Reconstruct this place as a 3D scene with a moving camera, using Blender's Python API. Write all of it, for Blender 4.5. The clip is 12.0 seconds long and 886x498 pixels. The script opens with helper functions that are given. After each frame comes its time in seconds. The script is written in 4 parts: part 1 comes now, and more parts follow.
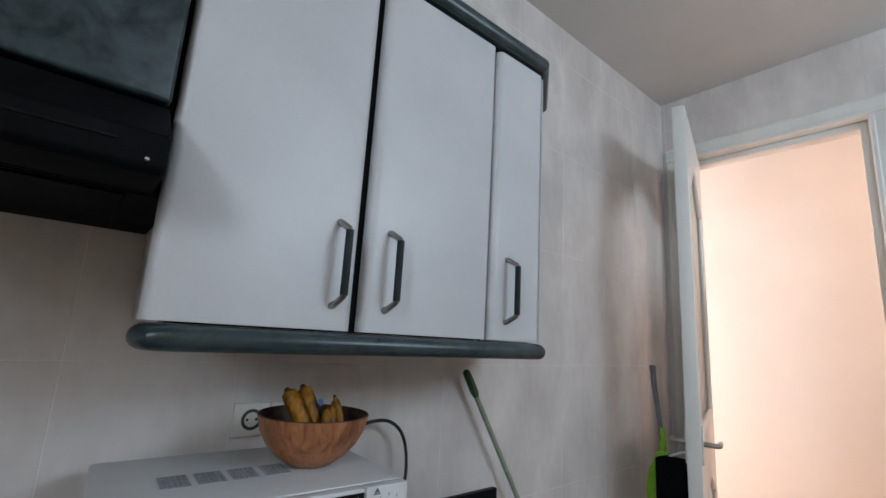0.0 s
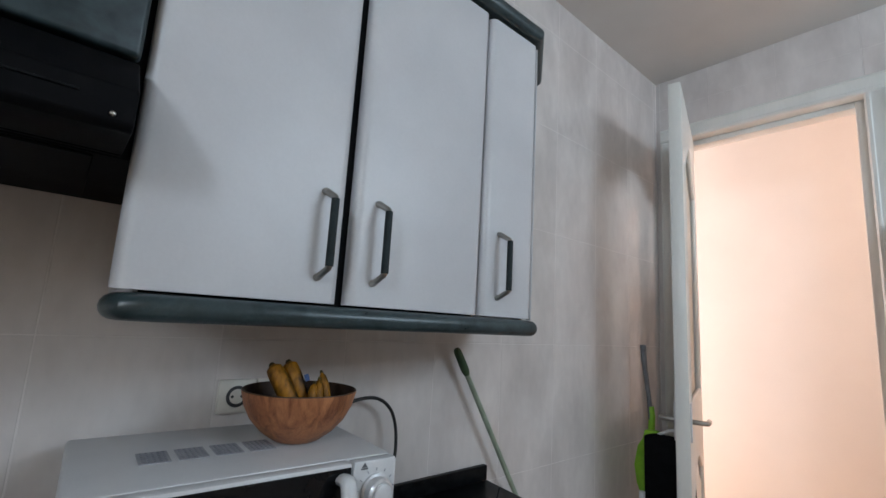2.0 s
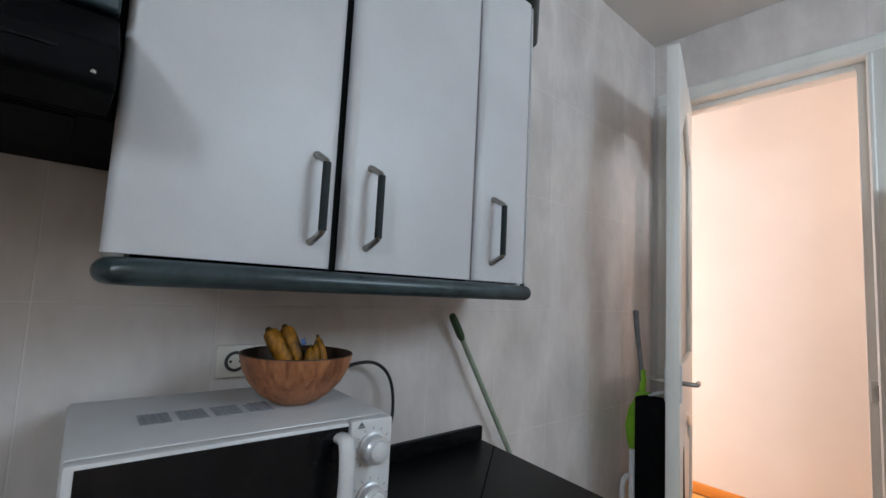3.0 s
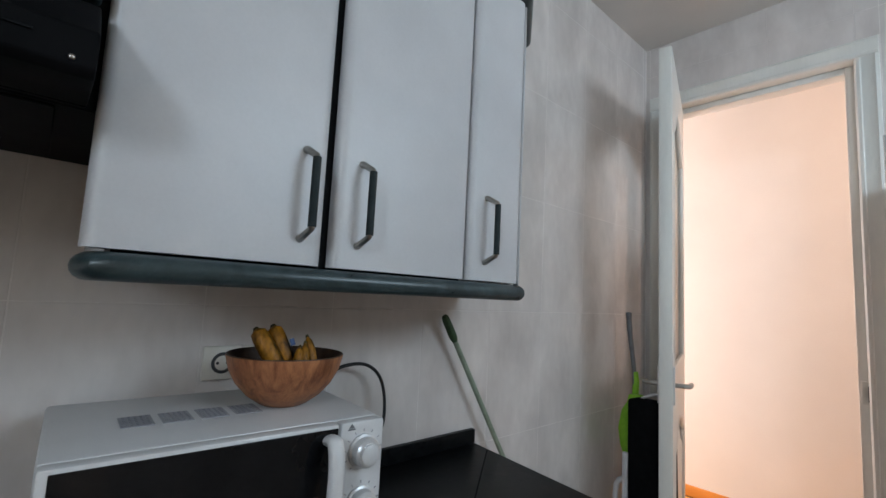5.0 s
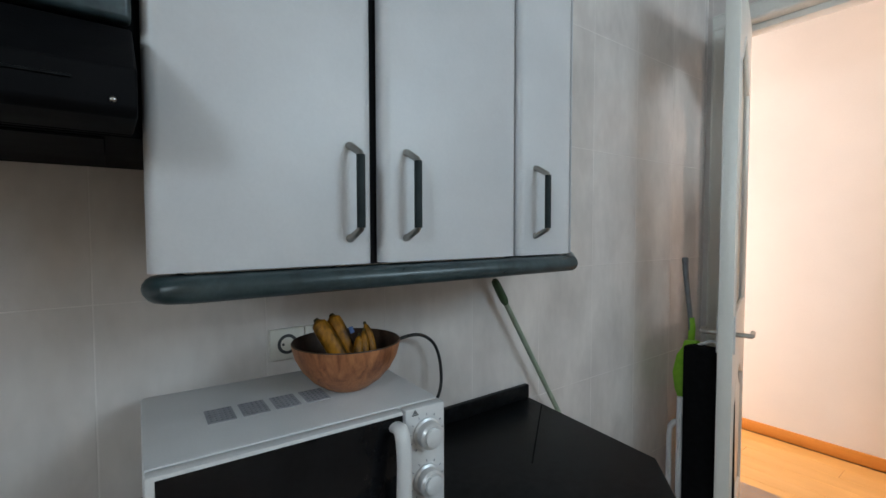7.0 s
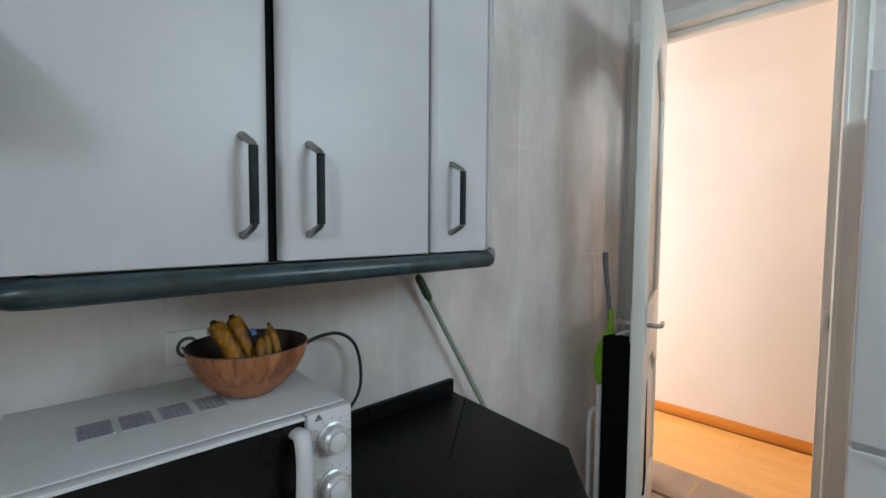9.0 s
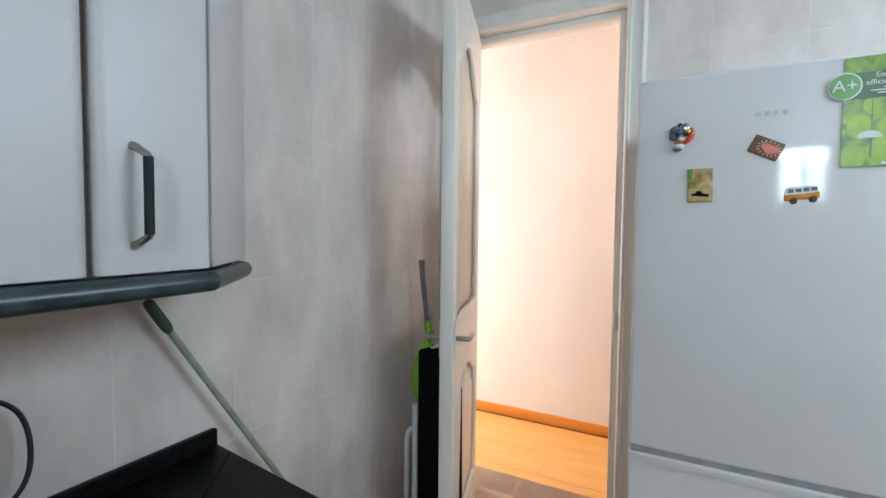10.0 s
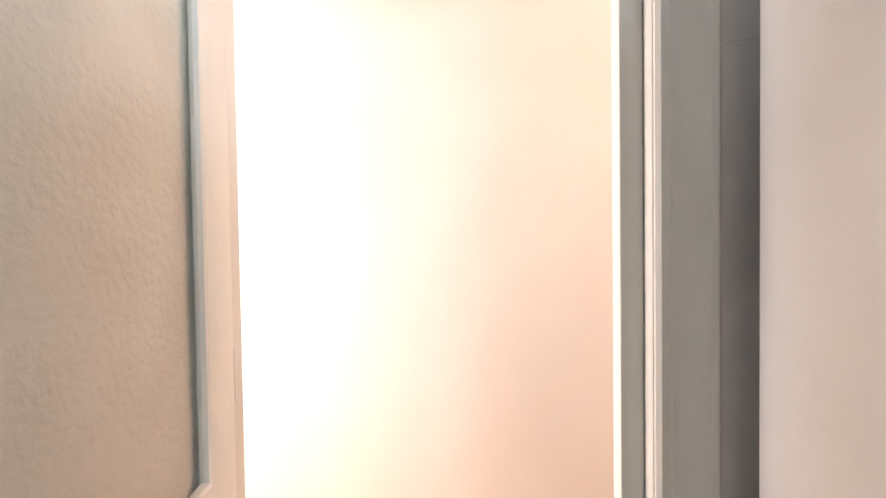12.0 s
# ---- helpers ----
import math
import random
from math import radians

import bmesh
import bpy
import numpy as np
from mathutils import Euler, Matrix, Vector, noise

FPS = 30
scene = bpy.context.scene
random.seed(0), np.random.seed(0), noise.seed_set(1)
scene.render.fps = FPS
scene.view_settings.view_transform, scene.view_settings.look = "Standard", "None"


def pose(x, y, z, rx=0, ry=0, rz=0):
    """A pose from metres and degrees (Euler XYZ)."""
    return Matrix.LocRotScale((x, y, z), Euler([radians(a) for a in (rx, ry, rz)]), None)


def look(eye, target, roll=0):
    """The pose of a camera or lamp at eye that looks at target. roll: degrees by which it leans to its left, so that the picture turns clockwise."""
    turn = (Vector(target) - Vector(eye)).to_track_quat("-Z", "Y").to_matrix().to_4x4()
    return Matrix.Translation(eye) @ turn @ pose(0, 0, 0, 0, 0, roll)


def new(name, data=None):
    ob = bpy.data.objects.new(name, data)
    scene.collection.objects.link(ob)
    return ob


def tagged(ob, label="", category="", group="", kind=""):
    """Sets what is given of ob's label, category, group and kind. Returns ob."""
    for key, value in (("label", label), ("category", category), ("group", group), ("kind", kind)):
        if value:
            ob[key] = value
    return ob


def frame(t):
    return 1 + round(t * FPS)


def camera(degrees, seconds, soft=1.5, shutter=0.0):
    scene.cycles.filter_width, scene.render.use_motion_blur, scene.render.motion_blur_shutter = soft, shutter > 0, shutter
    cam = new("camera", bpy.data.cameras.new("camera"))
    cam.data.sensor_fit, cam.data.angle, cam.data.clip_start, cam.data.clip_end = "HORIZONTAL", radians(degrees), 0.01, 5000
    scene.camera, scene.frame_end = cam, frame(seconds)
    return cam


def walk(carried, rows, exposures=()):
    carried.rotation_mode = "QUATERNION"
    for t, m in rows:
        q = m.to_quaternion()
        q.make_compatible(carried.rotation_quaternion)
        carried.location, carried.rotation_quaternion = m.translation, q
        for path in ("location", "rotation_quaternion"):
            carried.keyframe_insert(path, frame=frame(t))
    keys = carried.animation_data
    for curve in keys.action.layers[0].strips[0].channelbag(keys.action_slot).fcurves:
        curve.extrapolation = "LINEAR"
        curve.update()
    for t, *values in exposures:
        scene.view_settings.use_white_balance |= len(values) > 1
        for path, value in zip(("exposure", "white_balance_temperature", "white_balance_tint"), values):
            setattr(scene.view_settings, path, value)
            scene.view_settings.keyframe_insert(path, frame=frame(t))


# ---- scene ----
cam = camera(89.5, 12.0)
PATH = [
    (0, (1.034, -2.364, 1.279), (-0.484, -1.12, 1.664), 3.4),
    (0.5, (1.03, -2.354, 1.275), (-0.479, -1.086, 1.613), 3.2),
    (1, (1.027, -2.344, 1.266), (-0.45, -1.039, 1.61), 2.9),
    (1.5, (1.017, -2.344, 1.269), (-0.492, -1.077, 1.613), 3.3),
    (2, (1.015, -2.341, 1.262), (-0.488, -1.06, 1.581), 3.4),
    (2.5, (1.018, -2.339, 1.262), (-0.467, -1.041, 1.591), 2.8),
    (2.7, (1.019, -2.337, 1.254), (-0.489, -1.037, 1.442), 2.7),
    (4.3, (1.004, -2.334, 1.25), (-0.468, -0.997, 1.467), 2.8),
    (4.5, (1.007, -2.331, 1.242), (-0.471, -1.001, 1.454), 3.1),
    (5, (1.006, -2.326, 1.243), (-0.471, -0.994, 1.451), 2.9),
    (5.5, (1.013, -2.322, 1.237), (-0.486, -1.005, 1.378), 2.5),
    (5.6, (1.014, -2.32, 1.236), (-0.488, -0.999, 1.204), 1.4),
    (6, (0.995, -2.322, 1.298), (-0.591, -1.104, 1.3), 1.5),
    (6.5, (0.994, -2.33, 1.316), (-0.58, -1.096, 1.338), 0.9),
    (7, (0.986, -2.33, 1.33), (-0.613, -1.133, 1.246), -0.1),
    (8.8, (0.989, -2.311, 1.334), (-0.543, -1.03, 1.228), 0.3),
    (9, (1.008, -2.274, 1.337), (-0.425, -0.884, 1.221), 0.4),
    (9.5, (1.071, -2.159, 1.347), (-0.184, -0.604, 1.281), 0.7),
    (10, (1.034, -1.977, 1.347), (0.102, -0.209, 1.253), 0.6),
    (10.5, (0.944, -1.806, 1.336), (0.257, 0.071, 1.25), -0.9),
    (11, (0.887, -1.422, 1.352), (0.322, 0.496, 1.388), -2.6),
    (11.3, (0.852, -1.215, 1.375), (0.232, 0.675, 1.37), -2.6),
    (11.5, (0.826, -1.068, 1.395), (0.166, 0.814, 1.318), -2.2),
    (11.8, (0.73, -0.779, 1.37), (0.149, 1.134, 1.32), -0.2),
    (12, (0.69, -0.632, 1.38), (0.232, 1.31, 1.335), -0.8),
]
walk(cam, [(t, look(eye, target, roll)) for t, eye, target, roll in PATH],
     [(0.0, 0.08, 6500, 19), (5.5, 0.02, 6500, 16), (6.0, 0.0, 6500, 14), (6.5, 0.03, 6500, 13), (9.0, 0.10, 6500, 13), (9.5, 0.18, 6500, 13), (10.5, 0.34, 6500, 17), (11.5, 0.46, 6500, 19), (12.0, 0.48, 6500, 15)])

# ---------------------------------------------------------------- world, sun and lamps
world = bpy.data.worlds.new("world")
scene.world = world
world.use_nodes = True
wn = world.node_tree
sky = wn.nodes.new("ShaderNodeTexSky")
sky.sky_type = "NISHITA"
sky.sun_disc = False
sky.sun_elevation, sky.sun_rotation = radians(38), radians(200)
wn.links.new(sky.outputs["Color"], wn.nodes["Background"].inputs["Color"])
wn.nodes["Background"].inputs["Strength"].default_value = 0.10

sun = new("sun", bpy.data.lights.new("sun", "SUN"))
sun.data.energy, sun.data.angle, sun.data.color = 2.0, radians(0.5), (1.0, 0.95, 0.88)
sun.matrix_world = look((0, 0, 10), (3, 6.5, 4.6))


def area_lamp(name, eye, target, w, h, watts, colour):
    d = bpy.data.lights.new(name, "AREA")
    d.shape, d.size, d.size_y, d.energy, d.color = "RECTANGLE", w, h, watts, colour
    ob = new(name, d)
    ob.matrix_world = look(eye, target)
    return ob


# daylight in the window openings; the side and hall fills are added, unseen
area_lamp("window_daylight", (2.09, -4.325, 2.19), (1.70, 0.0, 0.90), 0.46, 0.68, 29, (0.70, 0.90, 1.0))
# Fill from a made-up side window, evening out the west wall.
area_lamp("side_fill_light", (2.56, -1.00, 2.08), (0.0, -1.10, 1.60), 1.10, 0.58, 19, (0.66, 0.885, 1.0))
area_lamp("hall_window_daylight", (-2.16, 0.60, 1.35), (0.6, 0.75, 1.30), 0.74, 1.90, 68, (1.0, 0.94, 0.92))
# Added warm fill, unseen, that tints the right of the hall peach.
warm_fill = new("hall_warm_fill", bpy.data.lights.new("hall_warm_fill", "POINT"))
warm_fill.data.energy, warm_fill.data.color, warm_fill.data.shadow_soft_size = 21, (1.0, 0.70, 0.52), 0.16
warm_fill.location = (1.75, 0.86, 2.20)


# ---------------------------------------------------------------- materials
def nodes_of(name):
    m = bpy.data.materials.new(name)
    m.use_nodes = True
    t = m.node_tree
    return m, t, t.nodes["Principled BSDF"], t.nodes.new, t.links.new


def surface(name, dark, light, scale=8.0, rough=0.5, rough_var=0.1, bump=0.1, bump_scale=120.0, metal=0.0,
            stretch=(1, 1, 1), detail=5.0, per_piece=0.0, coat=0.0, distort=0.0, lo=0.3, hi=0.7, spec=0.5, shared=False):
    """Two-scale colour variation, varied gloss and fine relief, in metres."""
    m, t, b, add, link = nodes_of(name)
    co = add("ShaderNodeTexCoord")
    mp = add("ShaderNodeMapping")
    mp.inputs["Scale"].default_value = stretch
    link(add("ShaderNodeNewGeometry").outputs["Position"] if shared else co.outputs["Object"], mp.inputs["Vector"])
    n1 = add("ShaderNodeTexNoise")
    n1.inputs["Scale"].default_value, n1.inputs["Detail"].default_value = scale, detail
    n1.inputs["Distortion"].default_value = distort
    link(mp.outputs["Vector"], n1.inputs["Vector"])
    n2 = add("ShaderNodeTexNoise")
    n2.inputs["Scale"].default_value, n2.inputs["Detail"].default_value = bump_scale, 4.0
    link(mp.outputs["Vector"], n2.inputs["Vector"])
    mix = add("ShaderNodeMath")
    mix.operation = "MULTIPLY_ADD"
    link(n2.outputs["Fac"], mix.inputs[0])
    mix.inputs[1].default_value = 0.25
    link(n1.outputs["Fac"], mix.inputs[2])
    sub = add("ShaderNodeMath")
    sub.operation = "SUBTRACT"
    link(mix.outputs[0], sub.inputs[0])
    sub.inputs[1].default_value = 0.125
    fac = sub
    if per_piece:
        info = add("ShaderNodeObjectInfo")
        ma = add("ShaderNodeMath")
        ma.operation = "MULTIPLY_ADD"
        link(info.outputs["Random"], ma.inputs[0])
        ma.inputs[1].default_value = per_piece
        link(sub.outputs[0], ma.inputs[2])
        fac = add("ShaderNodeMath")
        fac.operation = "SUBTRACT"
        link(ma.outputs[0], fac.inputs[0])
        fac.inputs[1].default_value = per_piece / 2
    ramp = add("ShaderNodeValToRGB")
    ramp.color_ramp.elements[0].position, ramp.color_ramp.elements[1].position = lo, hi
    ramp.color_ramp.elements[0].color = (*dark, 1)
    ramp.color_ramp.elements[1].color = (*light, 1)
    link(fac.outputs[0], ramp.inputs["Fac"])
    link(ramp.outputs["Color"], b.inputs["Base Color"])
    r = add("ShaderNodeMapRange")
    r.inputs["To Min"].default_value, r.inputs["To Max"].default_value = max(0.02, rough - rough_var), min(1, rough + rough_var)
    link(n1.outputs["Fac"], r.inputs["Value"])
    link(r.outputs["Result"], b.inputs["Roughness"])
    bp = add("ShaderNodeBump")
    bp.inputs["Strength"].default_value, bp.inputs["Distance"].default_value = bump, 0.002
    link(n2.outputs["Fac"], bp.inputs["Height"])
    link(bp.outputs["Normal"], b.inputs["Normal"])
    b.inputs["Metallic"].default_value = metal
    b.inputs["Coat Weight"].default_value = coat
    b.inputs["Specular IOR Level"].default_value = spec
    return m


M_TILE = surface("wall_tile_glaze", (0.58, 0.53, 0.508), (0.775, 0.72, 0.69), 6, 0.22, 0.06, 0.04, 38, per_piece=0.015,
                 detail=9, distort=0.35, stretch=(1.0, 1.0, 0.50), lo=0.27, hi=0.73, shared=True)
M_GROUT = surface("grout", (0.68, 0.63, 0.605), (0.77, 0.72, 0.69), 20, 0.9, 0.05, 0.3, 200)
# Ceiling white with the hall's warm bounce put into its colour.
M_CEIL = surface("ceiling_paint_warm_bounce", (0.64, 0.60, 0.565), (0.72, 0.68, 0.645), 2.5, 0.85, 0.05, 0.25, 160)
M_PLASTER = surface("white_wall_paint", (0.74, 0.71, 0.67), (0.80, 0.77, 0.73), 2.0, 0.8, 0.06, 0.25, 140)
# Made-up tone for the unseen walls, which reflect warm light into the room.
M_WARMBOUNCE = surface("warm_bounce_wall_paint", (0.70, 0.57, 0.46), (0.77, 0.64, 0.52), 2.0, 0.8, 0.06, 0.25, 140)
M_LAMINATE = surface("white_laminate", (0.50, 0.50, 0.515), (0.57, 0.57, 0.585), 5, 0.40, 0.03, 0.03, 200, detail=6)
M_RAIL = surface("dark_green_rail", (0.014, 0.026, 0.030), (0.040, 0.064, 0.070), 22, 0.30, 0.07, 0.06, 160, detail=7, distort=1.0)
M_GREENDOOR = surface("dark_green_marbled_laminate", (0.008, 0.016, 0.019), (0.040, 0.061, 0.067), 16, 0.35, 0.08, 0.06, 90,
                      detail=8, distort=1.6, spec=0.3)
M_BLACK = surface("black_hood_metal", (0.002, 0.002, 0.0025), (0.005, 0.005, 0.006), 12, 0.60, 0.08, 0.08, 240, spec=0.06)
# Near black for the shade in the door gaps and for the worktop joint.
M_SHADEJOINT = surface("gap_shade_and_joint_black", (0.004, 0.004, 0.005), (0.008, 0.008, 0.009), 10, 0.8, 0.05, 0.1, 150, spec=0.1)
M_WORKTOP = surface("black_worktop", (0.003, 0.003, 0.0035), (0.011, 0.012, 0.013), 60, 0.36, 0.07, 0.05, 300, detail=8, spec=0.06)
M_CHROME = surface("brushed_nickel", (0.30, 0.285, 0.26), (0.46, 0.44, 0.41), 30, 0.32, 0.06, 0.05, 300, metal=1.0)
M_GRIP = surface("dark_green_grip", (0.008, 0.014, 0.015), (0.016, 0.025, 0.027), 40, 0.50, 0.06, 0.08, 260, spec=0.2)
M_ENAMEL = surface("white_enamel", (0.57, 0.57, 0.58), (0.66, 0.66, 0.67), 6, 0.30, 0.05, 0.05, 260)
M_FRIDGE = surface("white_fridge_enamel", (0.68, 0.69, 0.71), (0.74, 0.75, 0.77), 3, 0.060, 0.015, 0.02, 70)
M_FRIDGESIDE = surface("fridge_side_enamel", (0.66, 0.65, 0.64), (0.74, 0.73, 0.72), 5, 0.42, 0.05, 0.10, 350)
M_GASKET = surface("grey_gasket", (0.30, 0.30, 0.31), (0.42, 0.42, 0.43), 20, 0.6, 0.05, 0.1, 200)
M_GLASSBLACK = surface("black_oven_glass", (0.004, 0.004, 0.005), (0.010, 0.010, 0.011), 10, 0.10, 0.03, 0.01, 100, spec=0.2)
M_VENT = surface("vent_shadow", (0.30, 0.30, 0.33), (0.38, 0.38, 0.41), 60, 0.6, 0.05, 0.2, 300)
M_VENTDARK = surface("vent_slot_shade", (0.17, 0.17, 0.19), (0.24, 0.24, 0.26), 60, 0.7, 0.05, 0.2, 300)
M_SILVER = surface("pale_silver_plastic", (0.56, 0.56, 0.57), (0.66, 0.66, 0.67), 30, 0.34, 0.06, 0.05, 200, metal=0.4)
M_DOORPAINT = surface("white_door_paint", (0.68, 0.67, 0.63), (0.77, 0.76, 0.72), 5, 0.38, 0.07, 0.12, 110, stretch=(1, 1, 0.25))
M_SOCKET = surface("ivory_plastic", (0.66, 0.62, 0.55), (0.74, 0.70, 0.63), 20, 0.4, 0.05, 0.05, 200)
# Dark colour that stands for the shade inside small hollows.
M_HOLESHADE = surface("hollow_shade_dark", (0.03, 0.03, 0.03), (0.06, 0.06, 0.06), 30, 0.6, 0.05, 0.1, 200)
M_CABLE = surface("black_cable", (0.010, 0.010, 0.011), (0.022, 0.022, 0.024), 40, 0.45, 0.05, 0.1, 300)
M_BOWL = surface("orange_brown_wood_bowl", (0.16, 0.050, 0.018), (0.44, 0.175, 0.070), 16, 0.45, 0.1, 0.25, 140,
                 stretch=(3.0, 3.0, 0.7), detail=7, distort=1.2)
M_BOWLIN = surface("dark_wood_inside", (0.024, 0.012, 0.007), (0.065, 0.030, 0.015), 30, 0.5, 0.1, 0.2, 180)
M_BANANA = surface("ripe_banana_peel", (0.016, 0.007, 0.002), (0.43, 0.175, 0.010), 34, 0.5, 0.08, 0.15, 160, lo=0.36, hi=0.62, stretch=(1, 1, 0.5), spec=0.3)
M_BANANATIP = surface("brown_banana_tip", (0.030, 0.022, 0.010), (0.10, 0.075, 0.022), 60, 0.7, 0.05, 0.2, 200)
M_BLUETAG = surface("blue_paper_tag", (0.05, 0.10, 0.24), (0.09, 0.16, 0.34), 60, 0.5, 0.05, 0.05, 200)
M_STICK = surface("pale_green_broom_stick", (0.21, 0.26, 0.19), (0.32, 0.37, 0.28), 20, 0.4, 0.08, 0.1, 200)
M_GRIPGREEN = surface("dark_green_rubber", (0.020, 0.050, 0.018), (0.045, 0.090, 0.034), 30, 0.6, 0.08, 0.2, 240)
M_GREYPLASTIC = surface("grey_plastic", (0.10, 0.105, 0.115), (0.17, 0.175, 0.185), 20, 0.45, 0.08, 0.1, 220)
M_LIME = surface("lime_green_plastic", (0.16, 0.40, 0.016), (0.27, 0.58, 0.035), 20, 0.38, 0.08, 0.08, 200)
M_BLACKCLOTH = surface("black_cloth", (0.003, 0.003, 0.0035), (0.007, 0.007, 0.008), 40, 0.9, 0.05, 0.4, 400, spec=0.1)
M_WHITETUBE = surface("white_painted_tube", (0.60, 0.61, 0.63), (0.70, 0.71, 0.73), 20, 0.4, 0.06, 0.06, 200)
M_ORANGEBASE = surface("orange_wood_baseboard", (0.60, 0.225, 0.036), (0.72, 0.30, 0.055), 14, 0.4, 0.08, 0.1, 160, stretch=(0.12, 1, 1))
# Floor tone warmed so that its bounce reaches under the cabinets.
M_KFLOOR = surface("beige_floor_tile_warm_bounce", (0.42, 0.30, 0.22), (0.54, 0.40, 0.30), 6, 0.35, 0.08, 0.08, 120, per_piece=0.08)
M_PLINTH = surface("base_unit_white", (0.60, 0.60, 0.61), (0.67, 0.67, 0.68), 5, 0.4, 0.05, 0.05, 200)
M_PAPERGREEN = surface("green_leaf_print", (0.055, 0.19, 0.006), (0.30, 0.50, 0.020), 34, 0.35, 0.05, 0.02, 100, detail=2, distort=0.8)
M_DARKGREEN = surface("deep_green_print", (0.008, 0.075, 0.018), (0.016, 0.11, 0.030), 30, 0.35, 0.05, 0.02, 100)
M_MIDGREEN = surface("badge_green_print", (0.05, 0.24, 0.025), (0.09, 0.33, 0.05), 20, 0.35, 0.05, 0.02, 100)
M_PRINTWHITE = surface("white_print", (0.74, 0.77, 0.75), (0.80, 0.83, 0.81), 20, 0.4, 0.05, 0.02, 100)
M_LOGO = surface("silver_logo", (0.44, 0.44, 0.46), (0.56, 0.56, 0.58), 20, 0.42, 0.05, 0.02, 100, metal=0.3)
M_RED = surface("red_enamel", (0.58, 0.050, 0.024), (0.72, 0.125, 0.055), 60, 0.35, 0.05, 0.1, 160)
M_NAVY = surface("navy_enamel", (0.018, 0.028, 0.060), (0.05, 0.07, 0.12), 50, 0.35, 0.05, 0.15, 160)
M_YELLOW = surface("yellow_enamel", (0.55, 0.27, 0.03), (0.68, 0.37, 0.06), 40, 0.35, 0.05, 0.1, 160)
M_CREAM = surface("cream_enamel", (0.58, 0.50, 0.38), (0.68, 0.60, 0.48), 40, 0.4, 0.05, 0.1, 160)
M_BROWN = surface("brown_frame", (0.14, 0.062, 0.022), (0.22, 0.10, 0.040), 40, 0.45, 0.05, 0.15, 160)
M_SEPIA = surface("sepia_picture_print", (0.20, 0.115, 0.018), (0.58, 0.42, 0.13), 55, 0.4, 0.05, 0.04, 100, detail=3)
M_BLUE = surface("blue_enamel", (0.02, 0.08, 0.26), (0.05, 0.16, 0.42), 60, 0.3, 0.05, 0.1, 160)
M_RUST = surface("rust_orange_enamel", (0.36, 0.11, 0.025), (0.50, 0.19, 0.05), 90, 0.4, 0.05, 0.1, 160)
M_SAND = surface("sandy_print", (0.42, 0.31, 0.10), (0.55, 0.43, 0.19), 60, 0.4, 0.05, 0.04, 100)
M_ORANGE = surface("orange_enamel", (0.62, 0.22, 0.014), (0.74, 0.31, 0.035), 40, 0.3, 0.05, 0.05, 160)
M_PVC = surface("white_window_pvc", (0.70, 0.71, 0.72), (0.77, 0.78, 0.79), 6, 0.35, 0.05, 0.04, 200)
# Glow for the made-up hall lamp.
M_LAMPGLASS, _t, _b, _add, _link = nodes_of("added_lamp_glow")
_b.inputs["Base Color"].default_value = (0.8, 0.75, 0.66, 1)
_b.inputs["Emission Color"].default_value = (1.0, 0.80, 0.58, 1)
_b.inputs["Emission Strength"].default_value = 6.0


def rippled_glass():
    """Cream cathedral glass: translucent, with a hammered surface."""
    m, t, b, add, link = nodes_of("cream_hammered_glass")
    co = add("ShaderNodeTexCoord")
    n = add("ShaderNodeTexNoise")
    n.inputs["Scale"].default_value, n.inputs["Detail"].default_value = 95.0, 2.0
    link(co.outputs["Object"], n.inputs["Vector"])
    n2 = add("ShaderNodeTexNoise")
    n2.inputs["Scale"].default_value, n2.inputs["Detail"].default_value = 9.0, 4.0
    link(co.outputs["Object"], n2.inputs["Vector"])
    ramp = add("ShaderNodeValToRGB")
    ramp.color_ramp.elements[0].position, ramp.color_ramp.elements[1].position = 0.3, 0.7
    ramp.color_ramp.elements[0].color, ramp.color_ramp.elements[1].color = (0.80, 0.74, 0.65, 1), (0.88, 0.83, 0.75, 1)
    link(n2.outputs["Fac"], ramp.inputs["Fac"])
    link(ramp.outputs["Color"], b.inputs["Base Color"])
    bp = add("ShaderNodeBump")
    bp.inputs["Strength"].default_value, bp.inputs["Distance"].default_value = 0.75, 0.004
    link(n.outputs["Fac"], bp.inputs["Height"])
    link(bp.outputs["Normal"], b.inputs["Normal"])
    b.inputs["Roughness"].default_value = 0.36
    b.inputs["IOR"].default_value = 1.25
    b.inputs["Transmission Weight"].default_value = 0.50
    return m


def plank_floor():
    """Honey-orange laminate with a fine grain along x."""
    return surface("orange_laminate", (0.66, 0.345, 0.095), (0.74, 0.41, 0.130), 9, 0.34, 0.06, 0.08, 120,
                   stretch=(0.22, 1.6, 1), detail=7, per_piece=0.07)


def clear_glass():
    m, t, b, add, link = nodes_of("clear_window_glass")
    b.inputs["Roughness"].default_value = 0.02
    b.inputs["Transmission Weight"].default_value = 1.0
    b.inputs["IOR"].default_value = 1.45
    return m


M_RIPPLE, M_PLANK, M_CLEAR = rippled_glass(), plank_floor(), clear_glass()


